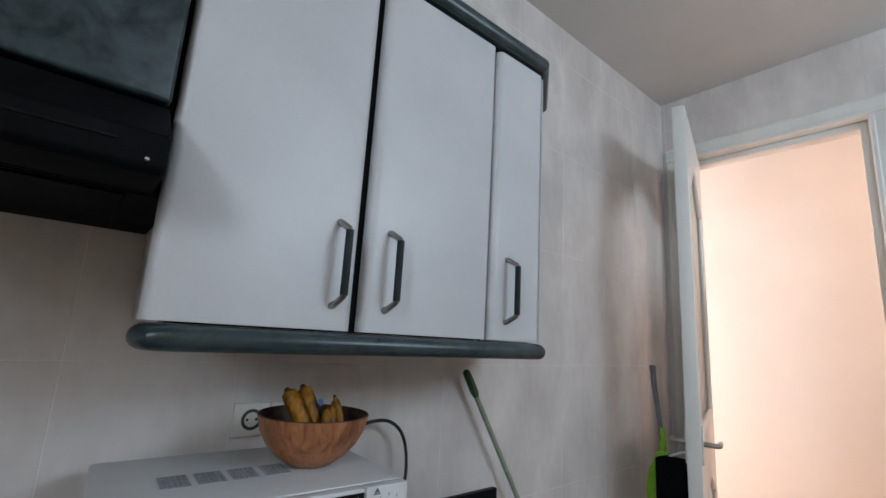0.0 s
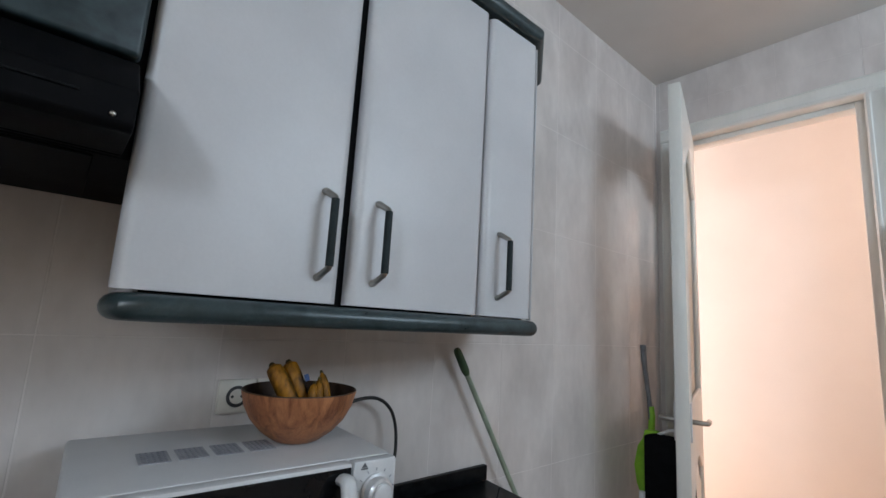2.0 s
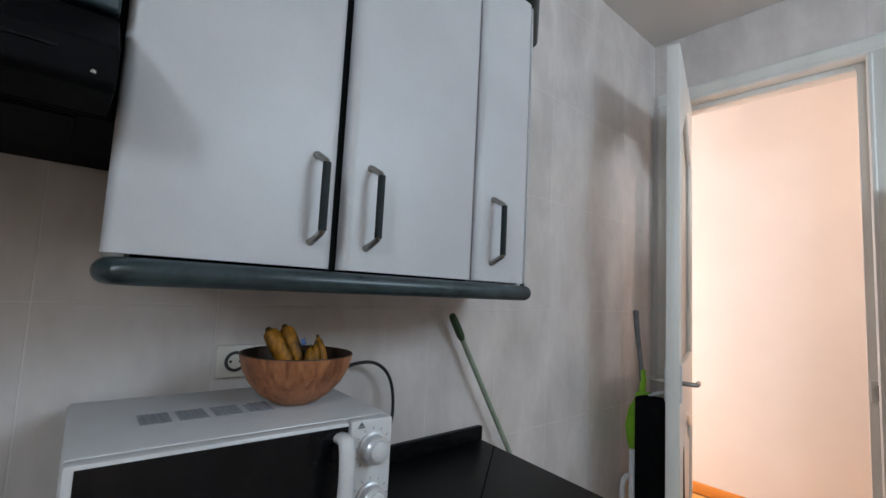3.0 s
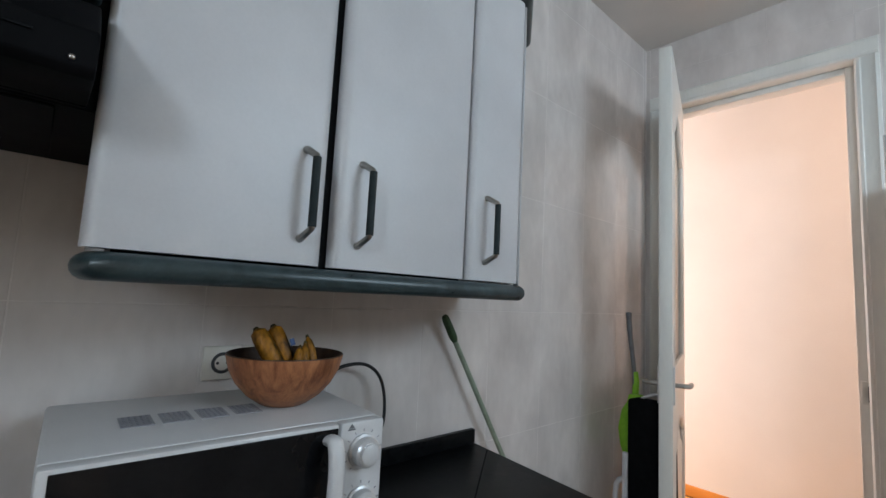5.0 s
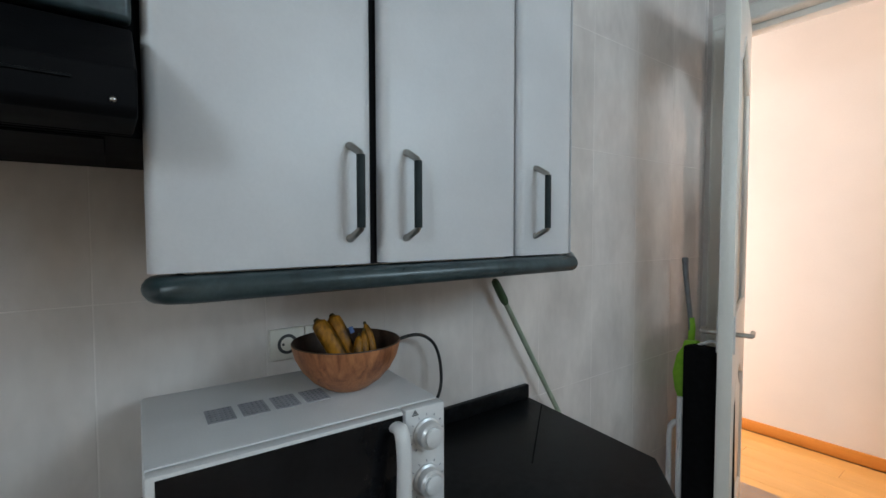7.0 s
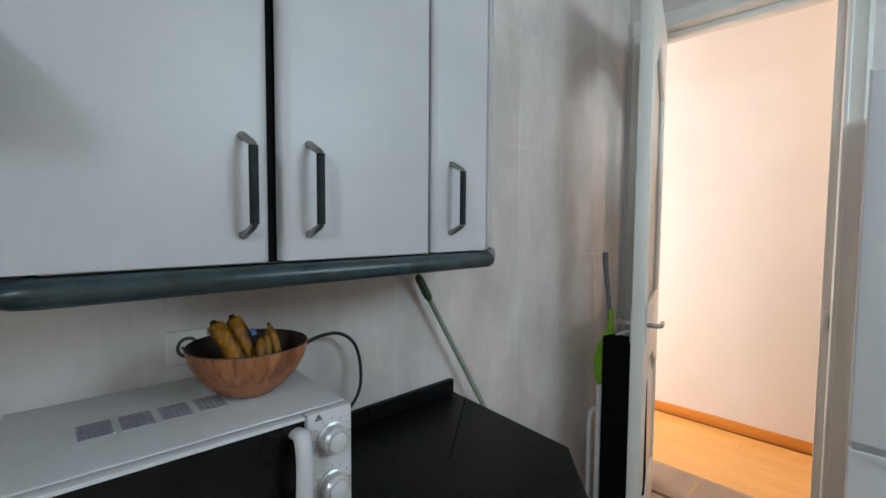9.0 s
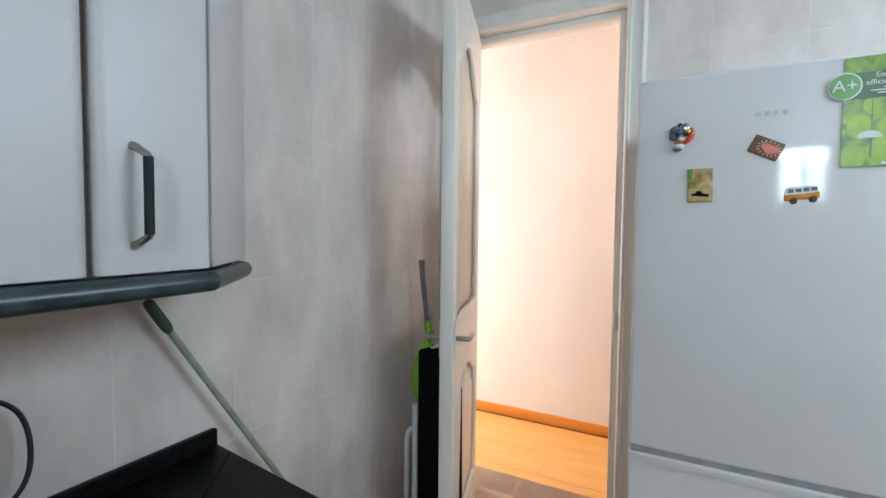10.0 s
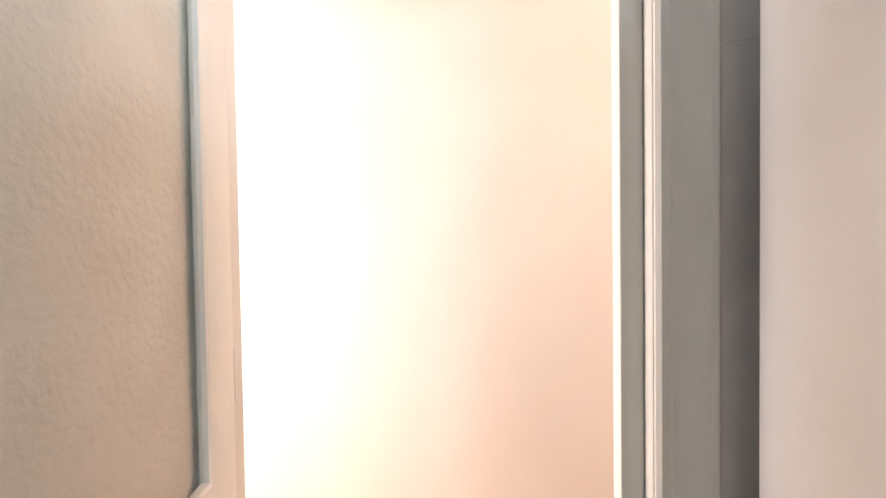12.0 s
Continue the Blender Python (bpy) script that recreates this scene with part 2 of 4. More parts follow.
# ---------------------------------------------------------------- mesh helpers
def box(bm, x0, x1, y0, y1, z0, z1, bevel=0.0, seg=2):
    r = bmesh.ops.create_cube(bm, size=1)
    vs = r["verts"]
    for v in vs:
        v.co = Vector(((x0 + x1) / 2 + v.co.x * (x1 - x0), (y0 + y1) / 2 + v.co.y * (y1 - y0), (z0 + z1) / 2 + v.co.z * (z1 - z0)))
    if bevel:
        es = list({e for v in vs for e in v.link_edges})
        bmesh.ops.bevel(bm, geom=es, offset=bevel, segments=seg, affect="EDGES", profile=0.5)
    return bm


def prism(bm, poly, lo, hi, axis="z", bevel=0.0, seg=2):
    """A polygon of (a, b), pushed from lo to hi along an axis: z takes (x, y), y takes (x, z), x takes (y, z)."""
    def at(p, h):
        return {"z": (p[0], p[1], h), "y": (p[0], h, p[1]), "x": (h, p[0], p[1])}[axis]
    a = [bm.verts.new(at(p, lo)) for p in poly]
    b = [bm.verts.new(at(p, hi)) for p in poly]
    n = len(poly)
    fs = [bm.faces.new(a), bm.faces.new(b)] + [bm.faces.new((a[i], a[(i + 1) % n], b[(i + 1) % n], b[i])) for i in range(n)]
    bmesh.ops.recalc_face_normals(bm, faces=fs)
    if bevel:
        es = list({e for f in fs for e in f.edges})
        bmesh.ops.bevel(bm, geom=es, offset=bevel, segments=seg, affect="EDGES", profile=0.5)
    return bm


def lathe(bm, profile, c, seg=40, caps=(True, True)):
    rings = []
    for r, z in profile:
        rings.append([bm.verts.new((c[0] + r * math.cos(2 * math.pi * i / seg), c[1] + r * math.sin(2 * math.pi * i / seg), c[2] + z)) for i in range(seg)])
    for p, q in zip(rings, rings[1:]):
        for i in range(seg):
            bm.faces.new((p[i], p[(i + 1) % seg], q[(i + 1) % seg], q[i]))
    for ring, on in zip((rings[0], rings[-1]), caps):
        if on:
            bm.faces.new(ring)
    bmesh.ops.recalc_face_normals(bm, faces=bm.faces[:])
    return bm


def tube(bm, pts, radii, seg=10, flat=1.0):
    """A round bar along points; radii is one number or one a point."""
    pts = [Vector(p) for p in pts]
    if not isinstance(radii, (list, tuple)):
        radii = [radii] * len(pts)
    rings, up = [], None
    for i, p in enumerate(pts):
        d = (pts[min(i + 1, len(pts) - 1)] - pts[max(i - 1, 0)]).normalized()
        if up is None:
            up = Vector((0, 0, 1)) if abs(d.z) < 0.9 else Vector((1, 0, 0))
        s = d.cross(up).normalized()
        up = s.cross(d).normalized()
        rings.append([bm.verts.new(p + (s * math.cos(2 * math.pi * k / seg) + up * flat * math.sin(2 * math.pi * k / seg)) * radii[i]) for k in range(seg)])
    for p, q in zip(rings, rings[1:]):
        for k in range(seg):
            bm.faces.new((p[k], p[(k + 1) % seg], q[(k + 1) % seg], q[k]))
    bm.faces.new(rings[0]), bm.faces.new(rings[-1])
    bmesh.ops.recalc_face_normals(bm, faces=bm.faces[:])
    return bm


def smooth_path(pts, n=8):
    """Catmull-Rom through points."""
    P = [Vector(p) for p in pts]
    P = [P[0] * 2 - P[1]] + P + [P[-1] * 2 - P[-2]]
    out = []
    for i in range(1, len(P) - 2):
        for k in range(n):
            t = k / n
            a, b, c, d = P[i - 1], P[i], P[i + 1], P[i + 2]
            out.append(0.5 * ((2 * b) + (c - a) * t + (2 * a - 5 * b + 4 * c - d) * t * t + (3 * b - a - 3 * c + d) * t ** 3))
    return out + [P[-2]]


def part(name, bm, material, parent=None, label="", shade=True):
    me = bpy.data.meshes.new(name)
    bm.to_mesh(me)
    bm.free()
    me.materials.append(material)
    if shade:
        me.polygons.foreach_set("use_smooth", [True] * len(me.polygons))
        me.set_sharp_from_angle(angle=radians(38))
    ob = new(name, me)
    if parent is not None:
        ob.parent = parent
    if label:
        ob["label"] = label
    return ob


def thing(name, label, category, at=(0, 0, 0), group=""):
    ob = new(name)
    ob.empty_display_size = 0.05
    ob.location = at
    return tagged(ob, label, category, group)


def setting(name, bm, material, label, category):
    return tagged(part(name, bm, material), label, category, kind="structure")


B = bmesh.new

# ---------------------------------------------------------------- the plan
CEIL = 2.62                      # ceiling height
BACK, RIGHT = -4.20, 2.60        # the kitchen's far walls
OPEN_L, OPEN_R, OPEN_T = 0.100, 0.822, 2.262   # doorway, to the lining
HALL_Y = 1.05                    # the hall's far wall
HALL_X0, HALL_X1 = -2.2, 3.0

# walls
setting("wall_west", box(B(), -0.16, -0.0005, BACK - 0.15, 0.0, 0, CEIL), M_GROUT, "tiled kitchen wall behind the cabinets", "wall")
bm = B()
box(bm, -0.16, OPEN_L - 0.03, 0.0005, 0.10, 0, CEIL)
box(bm, OPEN_R + 0.03, RIGHT + 0.15, 0.0005, 0.10, 0, CEIL)
box(bm, OPEN_L - 0.03, OPEN_R + 0.03, 0.0012, 0.10, OPEN_T + 0.03, CEIL)
setting("wall_north", bm, M_GROUT, "tiled kitchen wall with the doorway to the hall", "wall")
# Opening for the added side window.
EY0, EY1, EZ0, EZ1 = -1.61, -0.39, 1.74, 2.42
bm = B()
box(bm, RIGHT, RIGHT + 0.15, BACK - 0.15, EY0, 0, CEIL)
box(bm, RIGHT, RIGHT + 0.15, EY1, 0.0, 0, CEIL)
box(bm, RIGHT, RIGHT + 0.15, EY0, EY1, 0, EZ0)
box(bm, RIGHT, RIGHT + 0.15, EY0, EY1, EZ1, CEIL)
setting("wall_east", bm, M_WARMBOUNCE, "unseen kitchen side wall, warm-toned to bounce light, with an added window", "wall")
WX0, WX1, WZ0, WZ1 = 1.84, 2.34, 1.82, 2.56
bm = B()
box(bm, -0.008, WX0, BACK - 0.15, BACK, 0, CEIL)
box(bm, WX1, RIGHT, BACK - 0.15, BACK, 0, CEIL)
box(bm, WX0, WX1, BACK - 0.15, BACK, 0, WZ0)
box(bm, WX0, WX1, BACK - 0.15, BACK, WZ1, CEIL)
setting("wall_south", bm, M_WARMBOUNCE, "unseen kitchen wall with the window, warm-toned to bounce light", "wall")
setting("ceiling", box(B(), -0.16, RIGHT + 0.15, BACK - 0.15, 0.10, CEIL, CEIL + 0.12), M_CEIL, "plain matt white kitchen ceiling", "ceiling")
setting("floor", box(B(), -0.16, RIGHT + 0.15, BACK - 0.15, -0.0005, -0.12, -0.008), M_GROUT, "beige tiled kitchen floor, warmed to bounce light upwards", "floor")

# hall
setting("wall_hall_far", box(B(), HALL_X0, HALL_X1, HALL_Y, HALL_Y + 0.12, 0, CEIL), M_PLASTER, "bright white painted hall wall", "wall")
bm = B()
box(bm, HALL_X0, OPEN_L - 0.03, 0.103, 0.125, 0, CEIL)
box(bm, OPEN_R + 0.03, HALL_X1, 0.103, 0.125, 0, CEIL)
box(bm, OPEN_L - 0.03, OPEN_R + 0.03, 0.103, 0.125, OPEN_T + 0.03, CEIL)
setting("wall_hall_near", bm, M_PLASTER, "white painted hall side of the kitchen wall", "wall")
bm = B()
box(bm, HALL_X0 - 0.12, HALL_X0, 0.10, 0.20, 0, CEIL)
box(bm, HALL_X0 - 0.12, HALL_X0, 1.0, HALL_Y + 0.12, 0, CEIL)
box(bm, HALL_X0 - 0.12, HALL_X0, 0.20, 1.0, 0, 0.35)
box(bm, HALL_X0 - 0.12, HALL_X0, 0.20, 1.0, 2.34, CEIL)
setting("wall_hall_west", bm, M_PLASTER, "white painted end wall of the hall", "wall")
setting("wall_hall_east", box(B(), HALL_X1, HALL_X1 + 0.12, 0.10, HALL_Y + 0.12, 0, CEIL), M_PLASTER, "white painted end wall of the hall", "wall")
setting("ceiling_hall", box(B(), HALL_X0, HALL_X1, 0.10, HALL_Y + 0.12, CEIL, CEIL + 0.12), M_CEIL, "plain white hall ceiling", "ceiling")
hall_floor = setting("floor_hall", box(B(), HALL_X0, HALL_X1, 0.0, HALL_Y, -0.12, -0.004), M_BROWN, "honey-orange laminate hall floor", "floor")
setting("baseboard", box(B(), HALL_X0, HALL_X1, HALL_Y - 0.014, HALL_Y, 0, 0.072, 0.004), M_ORANGEBASE, "orange wooden baseboard along the hall wall", "baseboard")
setting("threshold_trim", box(B(), OPEN_L, OPEN_R, -0.010, 0.010, -0.003, 0.004, 0.0015), M_BROWN, "thin brown threshold strip in the doorway", "trim")

# Made-up lamp body at the warm hall fill, out of view.
lamp = thing("added_ceiling_light", "made-up round opal ceiling lamp, unseen, at the warm hall fill", "ceiling light", (1.75, 0.86, CEIL))
part("base", lathe(B(), [(0.09, -0.03), (0.10, -0.028), (0.10, 0.0)], (0, 0, 0)), M_ENAMEL, lamp)
part("shade", lathe(B(), [(0.001, -0.14), (0.05, -0.132), (0.09, -0.105), (0.105, -0.07), (0.10, -0.03)], (0, 0, 0)), M_LAMPGLASS, lamp, "glowing opal shade of the made-up lamp")

# window behind the walk
win = tagged(new("window_1"), "white plastic kitchen window with two panes", "window", kind="structure")
bm = B()
MULL = 2.11
for x0, x1, z0, z1 in ((WX0, WX0 + .04, WZ0, WZ1), (WX1 - .04, WX1, WZ0, WZ1), (WX0 + .04, WX1 - .04, WZ0, WZ0 + .04), (WX0 + .04, WX1 - .04, WZ1 - .04, WZ1),
                       (MULL - .022, MULL + .022, WZ0 + .04, WZ1 - .04)):
    box(bm, x0, x1, BACK - 0.11, BACK - 0.05, z0, z1, 0.006)
part("window_frame", bm, M_PVC, win)
for x0, x1 in ((WX0 + .04, MULL - .022), (MULL + .022, WX1 - .04)):
    p = part("pane", box(B(), x0, x1, BACK - 0.085, BACK - 0.078, WZ0 + .04, WZ1 - .04), M_CLEAR, win)
    p.visible_shadow = False
part("window_sill", box(B(), WX0 - .03, WX1 + .03, BACK - 0.14, BACK + 0.03, WZ0 - 0.03, WZ0, 0.005), M_PVC, win)

# Added side window, unseen; it only houses the fill lamp.
win = tagged(new("added_side_window"), "made-up white side window that holds the fill light", "window", kind="structure")
bm = B()
for y0, y1, z0, z1 in ((EY0, EY0 + .06, EZ0, EZ1), (EY1 - .06, EY1, EZ0, EZ1), (EY0 + .06, EY1 - .06, EZ0, EZ0 + .06), (EY0 + .06, EY1 - .06, EZ1 - .06, EZ1)):
    box(bm, RIGHT + 0.05, RIGHT + 0.11, y0, y1, z0, z1, 0.006)
part("window_frame", bm, M_PVC, win)
part("pane", box(B(), RIGHT + 0.078, RIGHT + 0.085, EY0 + .06, EY1 - .06, EZ0 + .06, EZ1 - .06), M_CLEAR, win).visible_shadow = False
win = tagged(new("window_3"), "tall white window at the end of the hall", "window", kind="structure")
bm = B()
for y0, y1, z0, z1 in ((0.20, 0.26, 0.35, 2.34), (0.94, 1.0, 0.35, 2.34), (0.26, 0.94, 0.35, 0.41), (0.26, 0.94, 2.28, 2.34)):
    box(bm, HALL_X0 - 0.10, HALL_X0 - 0.05, y0, y1, z0, z1, 0.006)
part("window_frame", bm, M_PVC, win)
part("pane", box(B(), HALL_X0 - 0.080, HALL_X0 - 0.073, 0.26, 0.94, 0.41, 2.28), M_CLEAR, win).visible_shadow = False

# door lining, stops and casing
frame_ob = tagged(new("door_frame_1"), "white painted doorway lining with moulded casing", "door frame", kind="structure")
for nm, x0, x1 in (("jamb", OPEN_L - 0.03, OPEN_L), ("jamb", OPEN_R, OPEN_R + 0.03)):
    part(nm, box(B(), x0, x1, 0.0, 0.125, 0, OPEN_T + 0.03, 0.003), M_DOORPAINT, frame_ob)
part("head", box(B(), OPEN_L, OPEN_R, 0.0, 0.125, OPEN_T, OPEN_T + 0.03, 0.003), M_DOORPAINT, frame_ob)
for x0, x1 in ((OPEN_L, OPEN_L + 0.008), (OPEN_R - 0.033, OPEN_R)):
    part("stop", box(B(), x0, x1, 0.048, 0.122, 0.006, OPEN_T, 0.004), M_DOORPAINT, frame_ob)
part("stop", box(B(), OPEN_L + 0.008, OPEN_R - 0.033, 0.048, 0.122, OPEN_T - 0.028, OPEN_T, 0.004), M_DOORPAINT, frame_ob)


def casing_profile(w):
    return [(0, 0), (0, -0.010), (0.006, -0.016), (0.016, -0.017), (0.020, -0.013), (w - 0.022, -0.015), (w - 0.012, -0.020), (w - 0.002, -0.016), (w, -0.010), (w, 0)]


CW = 0.074
def casing_leg(xi, side, z1):
    bm = B()
    prism(bm, [(xi + side * a, b) for a, b in casing_profile(CW)], 0.0, z1, "z")
    part("casing", bm, M_DOORPAINT, frame_ob)


casing_leg(OPEN_R + 0.002, 1, OPEN_T + 0.001)
casing_leg(OPEN_L - 0.002, -1, OPEN_T + 0.001)
bm = B()
prism(bm, [(b, OPEN_T + 0.001 + a) for a, b in casing_profile(CW)], OPEN_L - CW, OPEN_R + CW, "x")
part("casing", bm, M_DOORPAINT, frame_ob)
bm = B()
box(bm, OPEN_R - 0.024, OPEN_R - 0.0006, 0.033, 0.0475, 0.915, 1.000, 0.002)
keep = part("lock_keep", bm, M_DOORPAINT, frame_ob, "small white-painted lock keep")
# Latch slot as a thin dark piece, its shade put into the colour.
part("slot", box(B(), OPEN_R - 0.003, OPEN_R - 0.0008, 0.012, 0.0325, 0.928, 0.985, 0.0006, 1), M_HOLESHADE, keep, "dark patch for the shade in the latch slot")

# ---------------------------------------------------------------- the open door
LEAF_W, LEAF_T, LEAF_H = 0.682, 0.040, 2.215
door = tagged(new("door_1"), "white panelled door with hammered glass, standing open", "door", kind="structure")
door.matrix_world = pose(0.162, -0.004, 0.008, 0, 0, 0) @ Matrix.Rotation(radians(-73.6), 4, "Z")
# local: u along the leaf from the hinge (x), thickness y from 0 to -LEAF_T on the hidden face
U0, U1 = 0.085, LEAF_W - 0.058
GZ0, GZ1, GTOP = 1.012, 1.90, 2.06
PZ0, PZ1, PTOP = 0.20, 0.70, 0.80


def arch(u0, u1, z1, top, n=14):
    """A shouldered arch from one stile to the other."""
    pts = []
    for i in range(n + 1):
        s = i / n
        k = 0.5 - 0.5 * math.cos(2 * math.pi * s)
        pts.append((u0 + (u1 - u0) * s, z1 + (top - z1) * k ** 0.8))
    return pts


T0, T1 = -0.0225, 0.0225
for u0, u1 in ((0, U0), (U1, LEAF_W)):
    part("stile", box(B(), u0, u1, T0, T1, 0, LEAF_H, 0.003), M_DOORPAINT, door)
part("bottom_rail", box(B(), U0, U1, T0, T1, 0, PZ0, 0.002), M_DOORPAINT, door)
part("top_rail", prism(B(), [(U1, LEAF_H), (U0, LEAF_H)] + arch(U0, U1, GZ1, GTOP), T0, T1, "y"), M_DOORPAINT, door)
part("lock_rail", prism(B(), [(U1, GZ0), (U0, GZ0)] + arch(U0, U1, PZ1, PTOP), T0, T1, "y"), M_DOORPAINT, door)
part("glass", prism(B(), [(U1, GZ0), (U0, GZ0)] + arch(U0, U1, GZ1, GTOP), -0.003, 0.003, "y"), M_RIPPLE, door, "cream hammered glass with an arched top").visible_shadow = False
part("panel", prism(B(), [(U1, PZ0), (U0, PZ0)] + arch(U0, U1, PZ1, PTOP), -0.008, 0.008, "y"), M_DOORPAINT, door)
inner = [(U0 + 0.05, PZ0 + 0.05)] + [(a, b - 0.05) for a, b in arch(U0 + 0.05, U1 - 0.05, PZ1, PTOP)] + [(U1 - 0.05, PZ0 + 0.05)]
for y0, y1 in ((-0.017, -0.009), (0.009, 0.017)):
    part("raised_field", prism(B(), inner, y0, y1, "y", 0.0035, 2), M_DOORPAINT, door)
for side in (-1, 1):
    for z0, pts in ((GZ0, arch(U0 + .006, U1 - .006, GZ1, GTOP - .006)), (PZ0, arch(U0 + .006, U1 - .006, PZ1, PTOP - .006))):
        loop = [(U0 + .006, z0 + .006)] + pts + [(U1 - .006, z0 + .006), (U0 + .006, z0 + .006)]
        part("moulding", tube(B(), [(a, side * 0.017, b) for a, b in loop], 0.009, 8), M_DOORPAINT, door)
for side in (-1, 1):
    plate = part("handle_plate", box(B(), LEAF_W - 0.055, LEAF_W - 0.017, side * 0.0253 - 0.0026, side * 0.0253 + 0.0026, 0.895, 1.025, 0.002), M_ENAMEL, door, "white backplate")
    bm = B()
    tube(bm, smooth_path([(LEAF_W - 0.036, side * 0.028, 0.962), (LEAF_W - 0.036, side * 0.066, 0.962), (LEAF_W - 0.048, side * 0.074, 0.962), (LEAF_W - 0.122, side * 0.074, 0.958)], 6), 0.0085, 12)
    part("lever", bm, M_CHROME, plate, "chrome lever")
for z in (0.25, 1.15, 2.0):
    part("hinge", tube(B(), [(-0.007, 0.016, z - .045), (-0.007, 0.016, z + .045)], 0.006, 10), M_DOORPAINT, door)

# ---------------------------------------------------------------- worktop and base units
END = [(0.0, -1.254), (0.460, -1.308), (0.596, -1.462)]
CT = 0.792
unit_edges = [-4.0, -3.4, -2.8, -2.2, -1.62]
for y0, y1 in zip(unit_edges, unit_edges[1:]):
    cab = thing("base_cabinet", "white base cabinet under the black worktop", "cabinet", (0, y0, 0), "base cabinets")
    part("body", box(B(), 0.004, 0.54, 0.002, y1 - y0 - 0.002, 0.10, CT - 0.036), M_PLINTH, cab)
    part("plinth", box(B(), 0.004, 0.50, 0.002, y1 - y0 - 0.002, -0.004, 0.098), M_RAIL, cab)
    d = part("door", box(B(), 0.542, 0.560, 0.004, y1 - y0 - 0.004, 0.105, CT - 0.044, 0.004), M_LAMINATE, cab)
    part("handle", tube(B(), [(0.575, 0.05, 0.60), (0.575, 0.05, 0.70)], 0.006, 8), M_GRIP, d)
cab = thing("base_cabinet", "white end base cabinet with angled corner under the worktop", "cabinet", (0, 0, 0), "base cabinets")
part("body", prism(B(), [(0.004, -1.615), (0.004, -1.30), (0.43, -1.36), (0.54, -1.48), (0.54, -1.615)], 0.10, CT - 0.036), M_PLINTH, cab)
part("plinth", prism(B(), [(0.004, -1.615), (0.004, -1.34), (0.40, -1.40), (0.49, -1.50), (0.49, -1.615)], -0.004, 0.098), M_RAIL, cab)
part("door", box(B(), 0.542, 0.560, -1.612, -1.49, 0.105, CT - 0.044, 0.004), M_LAMINATE, cab)
top = thing("worktop", "black stone-effect worktop with an angled end", "worktop")
part("slab", prism(B(), [(0.003, -4.0)] + [(max(x, .003), y) for x, y in END] + [(0.600, -4.0)], CT - 0.034, CT, "z", 0.006, 3), M_WORKTOP, top)
part("end_seam", prism(B(), [(0.080, -1.275), (0.083, -1.273), (0.302, -1.560), (0.299, -1.562)], CT - 0.001, CT + 0.0004), M_SHADEJOINT, top, "thin mitred joint")
tagged(part("upstand", box(B(), 0.002, 0.020, -4.0, -1.262, CT + 0.001, CT + 0.044, 0.003), M_WORKTOP), "black upstand strip along the tiled wall", "upstand")


# ---------------------------------------------------------------- wall cabinets
DX, DZ0, DZ1 = 0.362, 1.2785, 1.961


def bar_handle(parent, y, z0, z1, x):
    h = part("handle", tube(B(), [(x + 0.030, y, z0 + 0.012), (x + 0.030, y, z1 - 0.012)], 0.0064, 12), M_GRIP, parent, "dark green bar handle")
    for zb, zt in ((z0 - 0.004, z0 + 0.016), (z1 + 0.004, z1 - 0.016)):
        part("leg", tube(B(), [(x, y - 0.004, zb), (x + 0.004, y - 0.004, zb), (x + 0.028, y, (zb + zt * 2) / 3), (x + 0.031, y, zt)], [0.0064, 0.0058, 0.0050, 0.0058], 10), M_CHROME, h, "nickel bracket")
    return h


def cabinet_door(parent, y0, y1, handle_y):
    bm = box(B(), DX - 0.022, DX, y0, y1, DZ0, DZ1)
    roll = [e for e in bm.edges if all(v.co.x > DX - 0.001 for v in e.verts) and abs(e.verts[0].co.z - e.verts[1].co.z) > 0.1]
    bmesh.ops.bevel(bm, geom=roll, offset=0.016, segments=7, affect="EDGES", profile=0.5)
    d = part("door", bm, M_LAMINATE, parent)
    bar_handle(d, handle_y, 1.322, 1.452, DX)
    return d


wall_a = thing("wall_cabinet", "white double-door wall cabinet with dark bar handles", "cabinet", (0, 0, 0), "wall cabinets")
# Body coloured black to stand for the shade between the doors.
part("body", box(B(), 0.004, DX - 0.024, -2.262, -1.676, 1.276, 1.965), M_SHADEJOINT, wall_a)
part("side", box(B(), 0.004, DX - 0.030, -2.268, -2.2625, 1.276, 1.965), M_LAMINATE, wall_a)
cabinet_door(wall_a, -2.294, -1.998, -2.034)
cabinet_door(wall_a, -1.981, -1.679, -1.934)
wall_b = thing("wall_cabinet", "narrow white end wall cabinet with an angled side", "cabinet", (0, 0, 0), "wall cabinets")
part("body", prism(B(), [(0.004, -1.674), (0.004, -1.360), (0.214, -1.360), (0.334, -1.512), (0.334, -1.674)], 1.276, 1.965), M_LAMINATE, wall_b)
cabinet_door(wall_b, -1.671, -1.506, -1.622)
bm = prism(B(), [(0.345, -1.5063), (0.3595, -1.5052), (0.236, -1.346), (0.222, -1.352)], DZ0, DZ1, "z", 0.003, 2)
part("angled_panel", bm, M_LAMINATE, wall_b, "white angled end panel")


